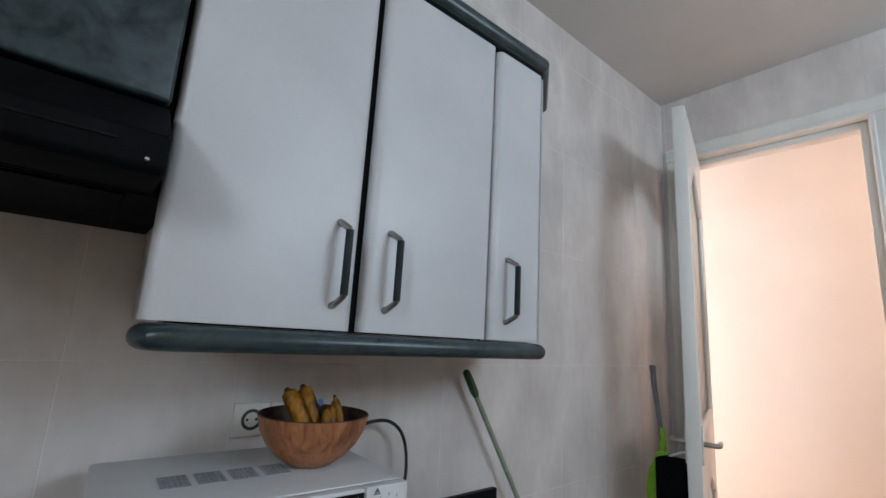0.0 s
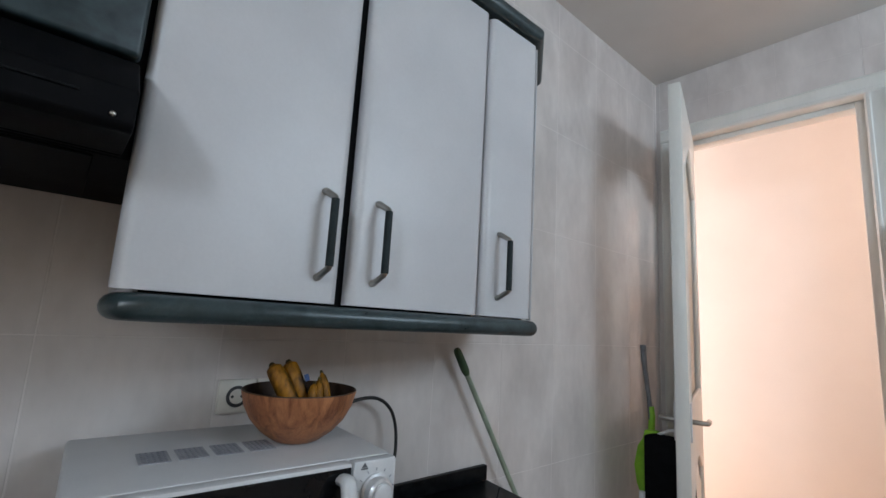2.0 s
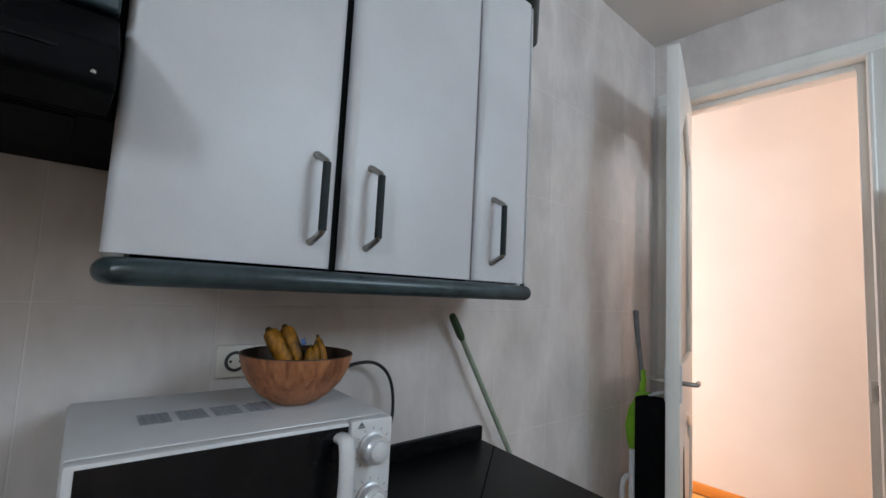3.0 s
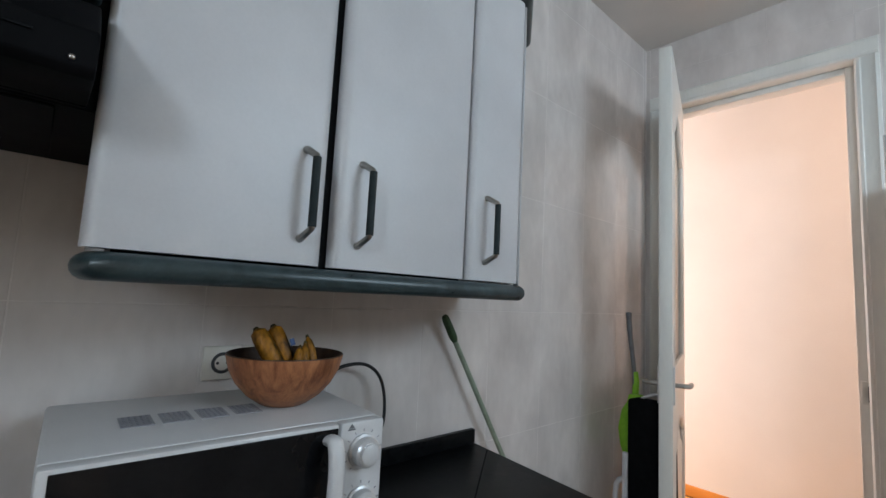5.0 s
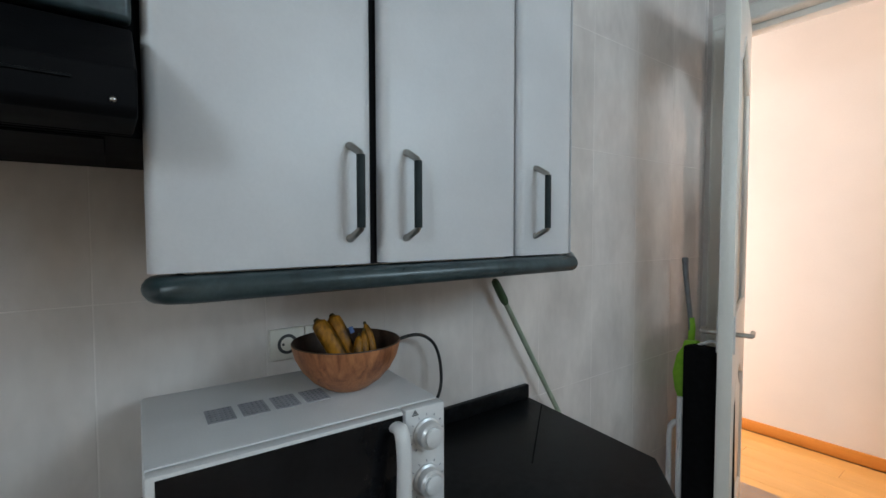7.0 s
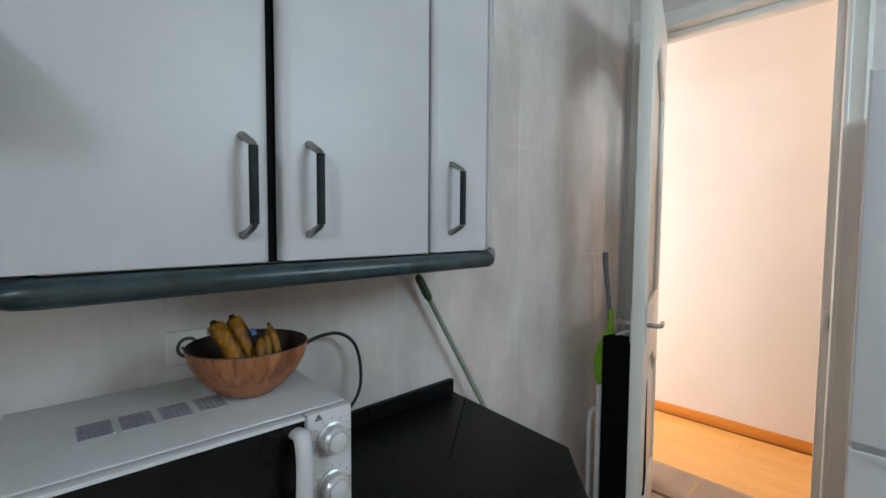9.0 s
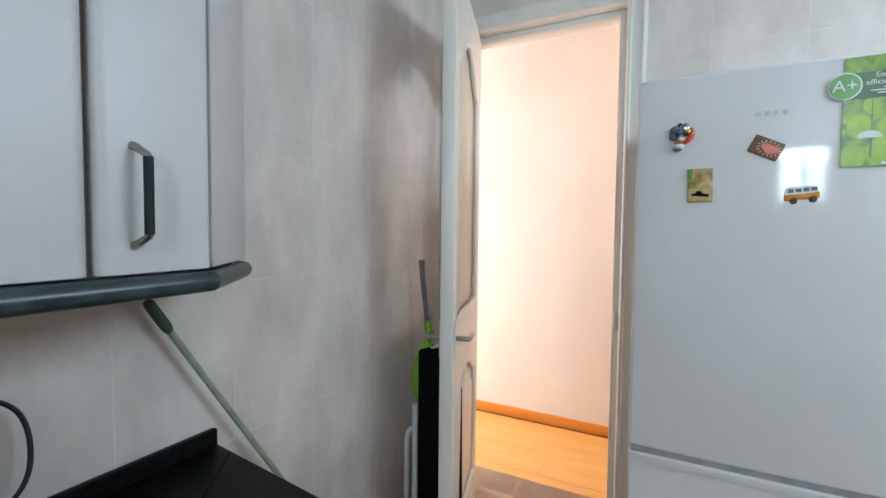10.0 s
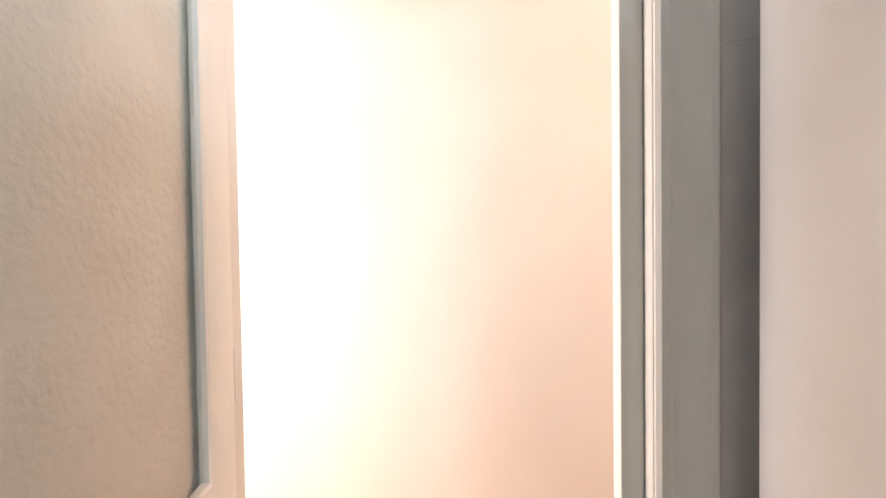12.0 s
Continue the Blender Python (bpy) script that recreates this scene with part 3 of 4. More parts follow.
def rail(z0, z1, name, label):
    """A half-round trim along the cabinet fronts, round its angled end and back to the wall."""
    path = [(0.320, -2.274), (0.338, -2.273), (0.350, -2.266), (DX - 0.006, -2.25), (DX - 0.006, -1.518), (0.230, -1.360), (0.215, -1.355), (0.02, -1.355)]
    h = (z1 - z0) / 2
    zc = (z0 + z1) / 2
    prof = [(-0.02, -h)] + [(0.008 + 0.018 * math.sin(a), -h * math.cos(a)) for a in [math.pi * k / 8 for k in range(9)]] + [(-0.02, h)]
    P = [Vector((x, y, 0)) for x, y in path]
    rings = []
    for i, p in enumerate(P):
        d0 = (p - P[i - 1]).normalized() if i else (P[1] - p).normalized()
        d1 = (P[i + 1] - p).normalized() if i < len(P) - 1 else d0
        n0, n1 = Vector((d0.y, -d0.x, 0)), Vector((d1.y, -d1.x, 0))
        m = (n0 + n1).normalized()
        k = 1 / max(0.5, m.dot(n0))
        rings.append([p + m * (u * k) + Vector((0, 0, zc + v)) for u, v in prof])
    n = len(prof)
    trim = thing(name, label, "cabinet trim")
    for part_name, lo, hi in (("front_length", 0, 4), ("angled_length", 4, 5), ("return_length", 5, len(P) - 1)):
        bm = B()
        sweep = [[bm.verts.new(v) for v in ring] for ring in rings[lo:hi + 1]]
        for p, q in zip(sweep, sweep[1:]):
            for k in range(n):
                bm.faces.new((p[k], p[(k + 1) % n], q[(k + 1) % n], q[k]))
        bm.faces.new(sweep[0]), bm.faces.new(sweep[-1])
        bmesh.ops.recalc_face_normals(bm, faces=bm.faces[:])
        part(part_name, bm, M_RAIL, trim)
    return trim


rail(1.240, 1.2745, "light_rail", "dark green rounded trim under the wall cabinets")
rail(1.970, 2.010, "cornice_rail", "dark green rounded trim along the wall cabinet tops")

# ---------------------------------------------------------------- extractor hood in its own cabinet
hood = thing("extractor_hood", "black built-in extractor hood under a dark green flap", "extractor hood")
HR = -2.303
part("body", box(B(), 0.004, 0.336, -2.903, -2.270, 1.440, 2.02, 0.002, 1), M_BLACK, hood)
part("front_frame", box(B(), 0.3365, 0.3465, -2.903, HR - 0.001, 1.441, 2.02, 0.002, 1), M_BLACK, hood)
part("flap_door", box(B(), 0.350, 0.376, -2.903, HR, 1.561, 2.02, 0.006, 3), M_GREENDOOR, hood, "dark green marbled flap")
part("visor", prism(B(), [(0.347, 1.441), (0.442, 1.441), (0.450, 1.449), (0.450, 1.488), (0.376, 1.552), (0.347, 1.554)], -2.903, HR, "y", 0.003, 2), M_BLACK, hood)
part("lip", box(B(), 0.4495, 0.4520, -2.90, HR - 0.05, 1.4700, 1.4730, 0.0008), M_WORKTOP, hood, "thin dark seam on the visor")
part("filter", box(B(), 0.06, 0.33, -2.86, -2.33, 1.4365, 1.4398, 0.0015, 1), M_BLACK, hood)
bm = lathe(B(), [(0.0030, 0.0), (0.0030, 0.002), (0.0022, 0.0032), (0.001, 0.0036)], (0, 0, 0), 20)
part("button", bm, M_CHROME, hood, "small silver button").matrix_basis = pose(0.4495, HR - 0.020, 1.4555, 0, 90, 0)

# ---------------------------------------------------------------- microwave
MX, MY0, MY1, MZ0, MZ1 = 0.380, -2.300, -1.872, 0.804, 1.042
mw = thing("microwave", "white microwave oven with black glass door on the worktop", "microwave")
part("body", box(B(), 0.075, MX - 0.0223, MY0, MY1, MZ0, MZ1, 0.006), M_ENAMEL, mw)
SPLIT = -1.951
d = part("door", box(B(), MX - 0.022, MX, MY0 + 0.001, SPLIT - 0.001, MZ0 + 0.002, MZ1 - 0.001, 0.005), M_ENAMEL, mw)
part("window", box(B(), MX - 0.004, MX + 0.0015, MY0 + 0.012, SPLIT - 0.004, MZ0 + 0.018, MZ1 - 0.007, 0.001), M_GLASSBLACK, d, "black glass")
bm = B()
hp = smooth_path([(MX, -1.968, MZ1 - 0.022), (MX + 0.020, -1.968, MZ1 - 0.024), (MX + 0.030, -1.969, MZ1 - 0.060), (MX + 0.034, -1.972, (MZ0 + MZ1) / 2),
                  (MX + 0.032, -1.972, MZ0 + 0.060), (MX + 0.022, -1.972, MZ0 + 0.026), (MX, -1.972, MZ0 + 0.024)], 6)
tube(bm, hp, 0.0125, 12, 0.7)
part("handle", bm, M_ENAMEL, d, "curved white handle")
pnl = part("control_panel", box(B(), MX - 0.022, MX, SPLIT + 0.001, MY1 - 0.001, MZ0 + 0.002, MZ1 - 0.001, 0.005), M_ENAMEL, mw)
for zc in (0.995, 0.917):
    k = part("knob", lathe(B(), [(0.026, 0.0), (0.026, 0.004), (0.0225, 0.006), (0.0215, 0.018), (0.018, 0.0215), (0.001, 0.0225)], (0, 0, 0), 36), M_SILVER, pnl, "silver rotary knob")
    k.matrix_basis = pose(MX, -1.910, zc, 0, 90, 0)
    c = part("cap", lathe(B(), [(0.0155, 0.0), (0.0155, 0.004), (0.013, 0.0055), (0.001, 0.006)], (0, 0, 0.0215), 28), M_ENAMEL, k, "white knob face")
    bm = B()
    for i in range(11):
        a = radians(-140 + 28 * i)
        bmesh.ops.create_cube(bm, size=1, matrix=Matrix.Translation((MX + 0.0006, -1.910 + 0.0315 * math.sin(a), zc + 0.0315 * math.cos(a))) @ Matrix.Rotation(-a, 4, "X") @ Matrix.Diagonal((0.0012, 0.0013, 0.004, 1)))
    part("dial_marks", bm, M_VENT, pnl, "small pale grey dial marks")
bm = B()
box(bm, MX, MX + 0.001, -1.938, -1.926, 1.0285, 1.0305)
prism(bm, [(-1.937, 1.0315), (-1.927, 1.0315), (-1.932, 1.0385)], MX, MX + 0.001, "x")
part("marking", bm, M_GREYPLASTIC, pnl)
# Vent patches: the shade in the slots is put into flat grey cells.
for i in range(4):
    y = -2.218 + 0.0495 * i
    v = part("vent", box(B(), 0.205, 0.262, y, y + 0.040, MZ1 + 0.0002, MZ1 + 0.0012), M_VENT, mw, "grey perforated vent patch")
    bm = B()
    for a in range(6):
        for b in range(5):
            box(bm, 0.209 + a * 0.009, 0.213 + a * 0.009, y + 0.004 + b * 0.0072, y + 0.0072 + b * 0.0072, MZ1 + 0.0013, MZ1 + 0.002)
    part("vent_grille", bm, M_VENTDARK, v)
for x, y in ((0.11, MY0 + .04), (0.11, MY1 - .04), (0.33, MY0 + .04), (0.33, MY1 - .04)):
    part("foot", lathe(B(), [(0.012, CT - MZ0 + 0.0005), (0.014, 0.0)], (x, y, MZ0), 16), M_CABLE, mw)

mw.matrix_world = Matrix.Translation((0.23, -2.09, 0)) @ Matrix.Rotation(radians(-2.5), 4, "Z") @ Matrix.Translation((-0.23, 2.09, 0))

# ---------------------------------------------------------------- bowl and bananas
BX, BY, BZ = 0.228, -1.984, MZ1 + 0.0015
bowl = thing("fruit_bowl", "round orange-brown wooden bowl on the microwave", "bowl", (BX, BY, BZ))
out_p = [(0.001, 0.0), (0.036, 0.0), (0.042, 0.003), (0.062, 0.017), (0.080, 0.037), (0.092, 0.060), (0.098, 0.083)]
in_p = [(0.0955, 0.0865), (0.093, 0.083), (0.086, 0.060), (0.074, 0.039), (0.056, 0.021), (0.030, 0.011), (0.001, 0.009)]
part("shell", lathe(B(), out_p + [(0.098, 0.085)], (0, 0, 0), 56, (True, False)), M_BOWL, bowl)
part("lining", lathe(B(), [(0.0980, 0.0845), (0.0972, 0.0862)] + in_p, (0, 0, 0.0), 56, (False, True)), M_BOWLIN, bowl, "dark wooden inside")


def banana(base, tip, bend, r, blunt=0.75):
    """One fruit: softly five-sided, curved, blunt at its upper end."""
    b = thing("banana", "ripe brown-flecked banana standing in the bowl", "banana", base, "bananas in the bowl")
    pts, rad = [], []
    n = 14
    d = Vector(tip) - Vector(base)
    for i in range(n + 1):
        s = i / n
        pts.append(d * s + Vector(bend) * math.sin(math.pi * s))
        k = min(1, 0.5 + 1.8 * s) * (1 if s < 0.72 else 1 - (1 - blunt) * ((s - 0.72) / 0.28) ** 2)
        rad.append(r * k * (0.45 if i == n else 1))
    bm = tube(B(), pts, rad, 10)
    part("peel", bm, M_BANANA, b)
    e = (pts[-1] - pts[-2]).normalized()
    part("tip", tube(B(), [pts[-1] - e * 0.001, pts[-1] + e * 0.004], [r * 0.42, r * 0.26], 8), M_BANANATIP, b, "dark brown tip")
    return b


banana((BX + 0.024, BY - 0.004, BZ + 0.026), (BX - 0.006, BY - 0.054, BZ + 0.126), (0.006, -0.006, 0.010), 0.0155)
banana((BX + 0.016, BY + 0.016, BZ + 0.026), (BX - 0.014, BY - 0.022, BZ + 0.130), (0.006, -0.006, 0.010), 0.0150)
banana((BX + 0.044, BY + 0.004, BZ + 0.032), (BX + 0.030, BY + 0.010, BZ + 0.098), (0.004, -0.004, 0), 0.0080, 0.45)
banana((BX + 0.044, BY + 0.018, BZ + 0.033), (BX + 0.024, BY + 0.022, BZ + 0.104), (0.004, -0.003, 0), 0.0078, 0.45)
banana((BX + 0.038, BY + 0.032, BZ + 0.034), (BX + 0.014, BY + 0.030, BZ + 0.114), (0.004, 0.004, 0), 0.0082, 0.45)
tag = part("fruit_sticker", box(B(), -0.004, 0.004, -0.0008, 0.0008, -0.006, 0.006, 0.0004), M_BLUETAG)
tag.matrix_world = pose(BX + 0.014, BY + 0.003, BZ + 0.106, 0, -20, 60)
tagged(tag, "small blue sticker on the bananas", "sticker")

# ---------------------------------------------------------------- sockets and the cable
for i, y in enumerate((-2.0235, -1.9465)):
    s = thing("wall_socket", "ivory plastic wall socket on the tiles", "socket", (0.0, y, 1.083), "wall sockets")
    part("plate", box(B(), 0.001, 0.011, -0.0375, 0.0375, -0.034, 0.034, 0.003), M_SOCKET, s)
    # Recess and pin holes are raised dark shapes, coloured as shaded hollows.
    r = part("recess", lathe(B(), [(0.0215, 0.0), (0.0215, 0.0012), (0.0150, 0.0012), (0.0150, 0.0)], (0, 0, 0), 36), M_HOLESHADE, s, "dark ring for the shade in the round recess")
    r.matrix_basis = pose(0.0108, 0, 0, 0, 90, 0)
    part("insert", lathe(B(), [(0.0150, 0.0), (0.0150, 0.0006), (0.001, 0.0006)], (0, 0, 0), 28), M_SOCKET, s).matrix_basis = pose(0.0112, 0, 0, 0, 90, 0)
    for dy in (-0.0095, 0.0095):
        part("pin_hole", lathe(B(), [(0.0030, 0), (0.0030, 0.0006)], (0, 0, 0), 12), M_HOLESHADE, s).matrix_basis = pose(0.0119, dy, 0, 0, 90, 0)
pl = smooth_path([(0.030, -1.930, 1.078), (0.060, -1.880, 1.048), (0.070, -1.830, 1.050), (0.062, -1.765, 1.068), (0.052, -1.700, 1.064), (0.048, -1.654, 1.028), (0.054, -1.640, 0.965), (0.062, -1.655, 0.900), (0.064, -1.720, 0.840), (0.068, -1.79, 0.800), (0.07, -1.86, 0.799)], 8)
tagged(part("power_cable", tube(B(), pl, 0.0042, 10), M_CABLE), "black power cable looping behind the microwave", "cable")

# ---------------------------------------------------------------- broom between worktop end and wall
broom = thing("broom", "pale green broom stick with dark grip leaning on the wall", "broom")
tip, foot = Vector((0.042, -1.438, 1.186)), Vector((0.060, -0.740, 0.070))
ax = (foot - tip).normalized()
part("stick", tube(B(), [tip + ax * 0.075, foot], 0.0078, 12), M_STICK, broom)
part("grip", tube(B(), [tip, tip + ax * 0.005, tip + ax * 0.016, tip + ax * 0.066, tip + ax * 0.078, tip + ax * 0.088], [0.007, 0.0105, 0.0118, 0.0122, 0.0115, 0.008], 14), M_GRIPGREEN, broom, "dark green rubber grip")
part("head", box(B(), 0.035, 0.085, -0.88, -0.62, 0.052, 0.084, 0.008), M_GRIPGREEN, broom)
bm = B()
rnd = random.Random(4)
for i in range(90):
    x, y = rnd.uniform(0.042, 0.078), rnd.uniform(-0.87, -0.63)
    tube(bm, [(x, y, 0.056), (x + rnd.uniform(-.008, .008), y + rnd.uniform(-.01, .01), 0.001)], 0.0016, 4)
part("bristles", bm, M_GREYPLASTIC, broom)

# ---------------------------------------------------------------- behind the door: ironing board, dustpan
board = thing("ironing_board", "folded ironing board with black cover and white legs", "ironing board")
part("cover", prism(B(), [(0.122, 0.03), (0.300, 0.03), (0.312, 0.30), (0.306, 0.72), (0.275, 0.868), (0.16, 0.868), (0.122, 0.855)], -0.455, -0.418, "y", 0.008, 3), M_BLACKCLOTH, board, "black cloth cover")
for pts in ([(0.122, -0.472, 0.004), (0.122, -0.472, 0.645)],
            [(0.077, -0.462, 0.004), (0.077, -0.462, 0.47), (0.082, -0.462, 0.508), (0.098, -0.466, 0.532), (0.116, -0.470, 0.542)]):
    part("leg", tube(B(), pts, 0.0115, 12), M_WHITETUBE, board, "white tubular leg")
part("crossbar", tube(B(), [(0.077, -0.464, 0.05), (0.28, -0.464, 0.05)], 0.009, 10), M_WHITETUBE, board)
part("hook", tube(B(), smooth_path([(0.175, -0.436, 0.866), (0.20, -0.440, 0.880), (0.235, -0.44, 0.892), (0.255, -0.436, 0.868)], 6), 0.006, 8), M_WHITETUBE, board, "white hook at the top")
pan = thing("dustpan", "lime green dustpan with a long grey handle", "dustpan")
part("handle", tube(B(), smooth_path([(0.104, -0.345, 0.900), (0.098, -0.346, 0.98), (0.090, -0.350, 1.06), (0.083, -0.355, 1.14), (0.080, -0.357, 1.195), (0.079, -0.357, 1.212)], 5),
     [0.012] * 10 + [0.0130] * 5 + [0.0145] * 5 + [0.016] * 5 + [0.010], 12, 0.75), M_GREYPLASTIC, pan, "long grey handle")
part("collar", tube(B(), [(0.104, -0.345, 0.955), (0.108, -0.344, 0.915), (0.106, -0.345, 0.86), (0.098, -0.348, 0.84)], [0.012, 0.0135, 0.014, 0.012], 12), M_LIME, pan)
bm = B()
prism(bm, [(0.050, 0.64), (0.072, 0.585), (0.20, 0.585), (0.215, 0.64), (0.205, 0.80), (0.14, 0.86), (0.098, 0.855), (0.056, 0.79), (0.040, 0.71)], -0.372, -0.352, "y", 0.006, 3)
part("scoop", bm, M_LIME, pan)
part("back_wall", prism(B(), [(0.085, 0.80), (0.20, 0.80), (0.15, 0.87), (0.10, 0.865)], -0.400, -0.370, "y", 0.005, 2), M_LIME, pan)

# ---------------------------------------------------------------- fridge
FX0, FX1, FY, FT = 0.925, 1.470, -0.646, 1.748
FSPLIT = 0.738
fridge = thing("fridge", "tall white fridge freezer with magnets on its door", "fridge", ((FX0 + FX1) / 2, -0.35, 0))
ox, oy = (FX0 + FX1) / 2, -0.35


def fbox(x0, x1, y0, y1, z0, z1, bev=0.0, seg=2):
    return box(B(), x0 - ox, x1 - ox, y0 - oy, y1 - oy, z0, z1, bev, seg)


part("body", fbox(FX0 + 0.003, FX1 - 0.003, FY + 0.068, -0.04, 0.03, FT - 0.012, 0.005), M_FRIDGESIDE, fridge)
part("gasket", fbox(FX0 + 0.014, FX1 - 0.014, FY + 0.056, FY + 0.070, 0.06, FT - 0.02), M_GASKET, fridge)


def slab(z0, z1, name):
    """A fridge door whose front is a little bowed and whose edges are rolled."""
    bm = B()
    n = 10
    poly = [(FX0 - ox, FY + 0.058 - oy)] + [(FX0 + (FX1 - FX0) * i / n - ox, FY + 0.006 * (2 * i / n - 1) ** 2 - oy) for i in range(n + 1)] + [(FX1 - ox, FY + 0.058 - oy)]
    prism(bm, poly, z0, z1, "z", 0.0, 1)
    es = [e for e in bm.edges if all(v.co.y < FY + 0.02 - oy for v in e.verts) and (abs(e.verts[0].co.z - e.verts[1].co.z) < 1e-6 or min(abs(e.verts[0].co.x - FX0 + ox), abs(e.verts[0].co.x - FX1 + ox)) < 1e-4)
          and not (abs(e.verts[0].co.z - e.verts[1].co.z) > 1e-6 and 0.01 < e.verts[0].co.x - FX0 + ox < FX1 - FX0 - 0.01)]
    bmesh.ops.bevel(bm, geom=es, offset=0.010, segments=4, affect="EDGES", profile=0.5)
    return part(name, bm, M_FRIDGE, fridge)


upper = slab(FSPLIT + 0.006, FT, "upper_door")
lower = slab(0.06, FSPLIT - 0.010, "lower_door")
part("grip_recess", fbox(FX0 + 0.012, FX1 - 0.012, FY + 0.010, FY + 0.05, FSPLIT - 0.012, FSPLIT + 0.008), M_GASKET, fridge, "grey grip gap between the doors")
part("grip_lip", prism(B(), [(FX0 + 0.03 - ox, FSPLIT - 0.0115), (FX1 - 0.03 - ox, FSPLIT - 0.0115), (FX1 - 0.06 - ox, FSPLIT - 0.034), (FX0 + 0.06 - ox, FSPLIT - 0.034)], FY - 0.003 - oy, FY + 0.004 - oy, "y", 0.002, 2), M_FRIDGE, fridge)
for x in (FX0 + 0.05, FX1 - 0.05):
    for y in (FY + 0.10, -0.09):
        part("foot", lathe(B(), [(0.018, -0.001), (0.018, 0.031)], (x - ox, y - oy, 0), 14), M_CABLE, fridge)
bm = B()
for i, w in enumerate((0.011, 0.013, 0.010, 0.010)):
    x = 1.191 + 0.018 * i
    box(bm, x - ox, x + w - ox, FY - 0.0015 - oy, FY + 0.001 - oy, 1.6275, 1.6375, 0.0005)
part("logo", bm, M_LOGO, fridge, "small silver maker's mark")
part("logo_plate", fbox(1.186, 1.268, FY - 0.0006, FY + 0.001, 1.6255, 1.6395), M_FRIDGESIDE, fridge, "thin pale badge plate")

# energy sticker
SX0, SX1, SZ0, SZ1 = 1.354, 1.455, 1.494, 1.738
YS = FY + 0.0025
st = thing("energy_sticker", "green energy label with an A+ badge on the fridge", "sticker")
part("sheet", box(B(), SX0, SX1, YS - 0.0030, YS - 0.0010, SZ0, SZ1), M_PAPERGREEN, st, "green leaf-print sheet", shade=False)
part("band", box(B(), SX0, SX1, YS - 0.0040, YS - 0.0032, 1.645, 1.703), M_DARKGREEN, st, "dark green band", shade=False)
part("badge_rim", lathe(B(), [(0.0305, 0), (0.0305, 0.0012)], (0, 0, 0), 40), M_PRINTWHITE, st).matrix_basis = pose(1.355, YS - 0.0042, 1.675, 90, 0, 0)
part("badge", lathe(B(), [(0.0275, 0), (0.0275, 0.0010)], (0, 0, 0), 40), M_MIDGREEN, st, "round green badge").matrix_basis = pose(1.355, YS - 0.0056, 1.675, 90, 0, 0)


def lettering(name, text, size, m, mat, parent, align="CENTER"):
    cu = bpy.data.curves.new(name, "FONT")
    cu.body, cu.size, cu.extrude, cu.align_x, cu.align_y = text, size, 0.0004, align, "CENTER"
    tmp = bpy.data.objects.new(name, cu)
    scene.collection.objects.link(tmp)
    me = bpy.data.meshes.new_from_object(tmp.evaluated_get(bpy.context.evaluated_depsgraph_get()))
    bpy.data.objects.remove(tmp)
    bpy.data.curves.remove(cu)
    me.materials.clear()
    me.materials.append(mat)
    ob = new(name, me)
    ob.parent = parent
    ob.matrix_basis = m
    return ob


lettering("letters", "A+", 0.036, pose(1.355, YS - 0.0072, 1.675, 90, 0, 0), M_PRINTWHITE, st)
lettering("letters", "Energy", 0.0165, pose(1.452, YS - 0.0046, 1.694, 90, 0, 0), M_PRINTWHITE, st, "RIGHT")
lettering("letters", "efficiency", 0.0165, pose(1.452, YS - 0.0046, 1.679, 90, 0, 0), M_PRINTWHITE, st, "RIGHT")
for i, w in enumerate((0.030, 0.052, 0.040)):
    part("print_line", box(B(), 1.452 - w, 1.452, YS - 0.0046, YS - 0.0040, 1.666 - 0.006 * i, 1.6685 - 0.006 * i), M_PRINTWHITE, st)
part("print_line", box(B(), 1.424, 1.452, YS - 0.0036, YS - 0.0030, 1.499, 1.504), M_PRINTWHITE, st)
bm = B()
prism(bm, [(1.402 + 0.022 * math.cos(a), 1.558 + 0.016 * math.sin(a)) for a in [math.pi * k / 10 for k in range(11)]], YS - 0.0036, YS - 0.0030, "y")
part("umbrella", bm, M_PRINTWHITE, st, "small white umbrella print", shade=False)
bm = B()
for dx, dz, r in ((0.02, 0.02, 0.03), (0.07, 0.03, 0.034), (0.03, 0.09, 0.028), (0.08, 0.085, 0.026), (0.05, 0.135, 0.02)):
    prism(bm, [(SX0 + min(0.099, max(0.002, dx + r * math.cos(2 * math.pi * k / 14) * 0.8)), SZ0 + max(0.002, dz + r * math.sin(2 * math.pi * k / 14))) for k in range(14)], YS - 0.00335 - 0.00002 * dx, YS - 0.00305, "y")
part("leaf_print", bm, surface("light_leaf_print", (0.16, 0.36, 0.008), (0.34, 0.56, 0.03), 30, 0.35, 0.05, 0.02, 100), st, "lighter green leaves", shade=False)
bm = B()
box(bm, 1.404, 1.4055, YS - 0.0037, YS - 0.0031, 1.575, 1.645)
box(bm, 1.4035, 1.4065, YS - 0.0037, YS - 0.0031, 1.515, 1.558)
part("stem_print", bm, M_DARKGREEN, st)

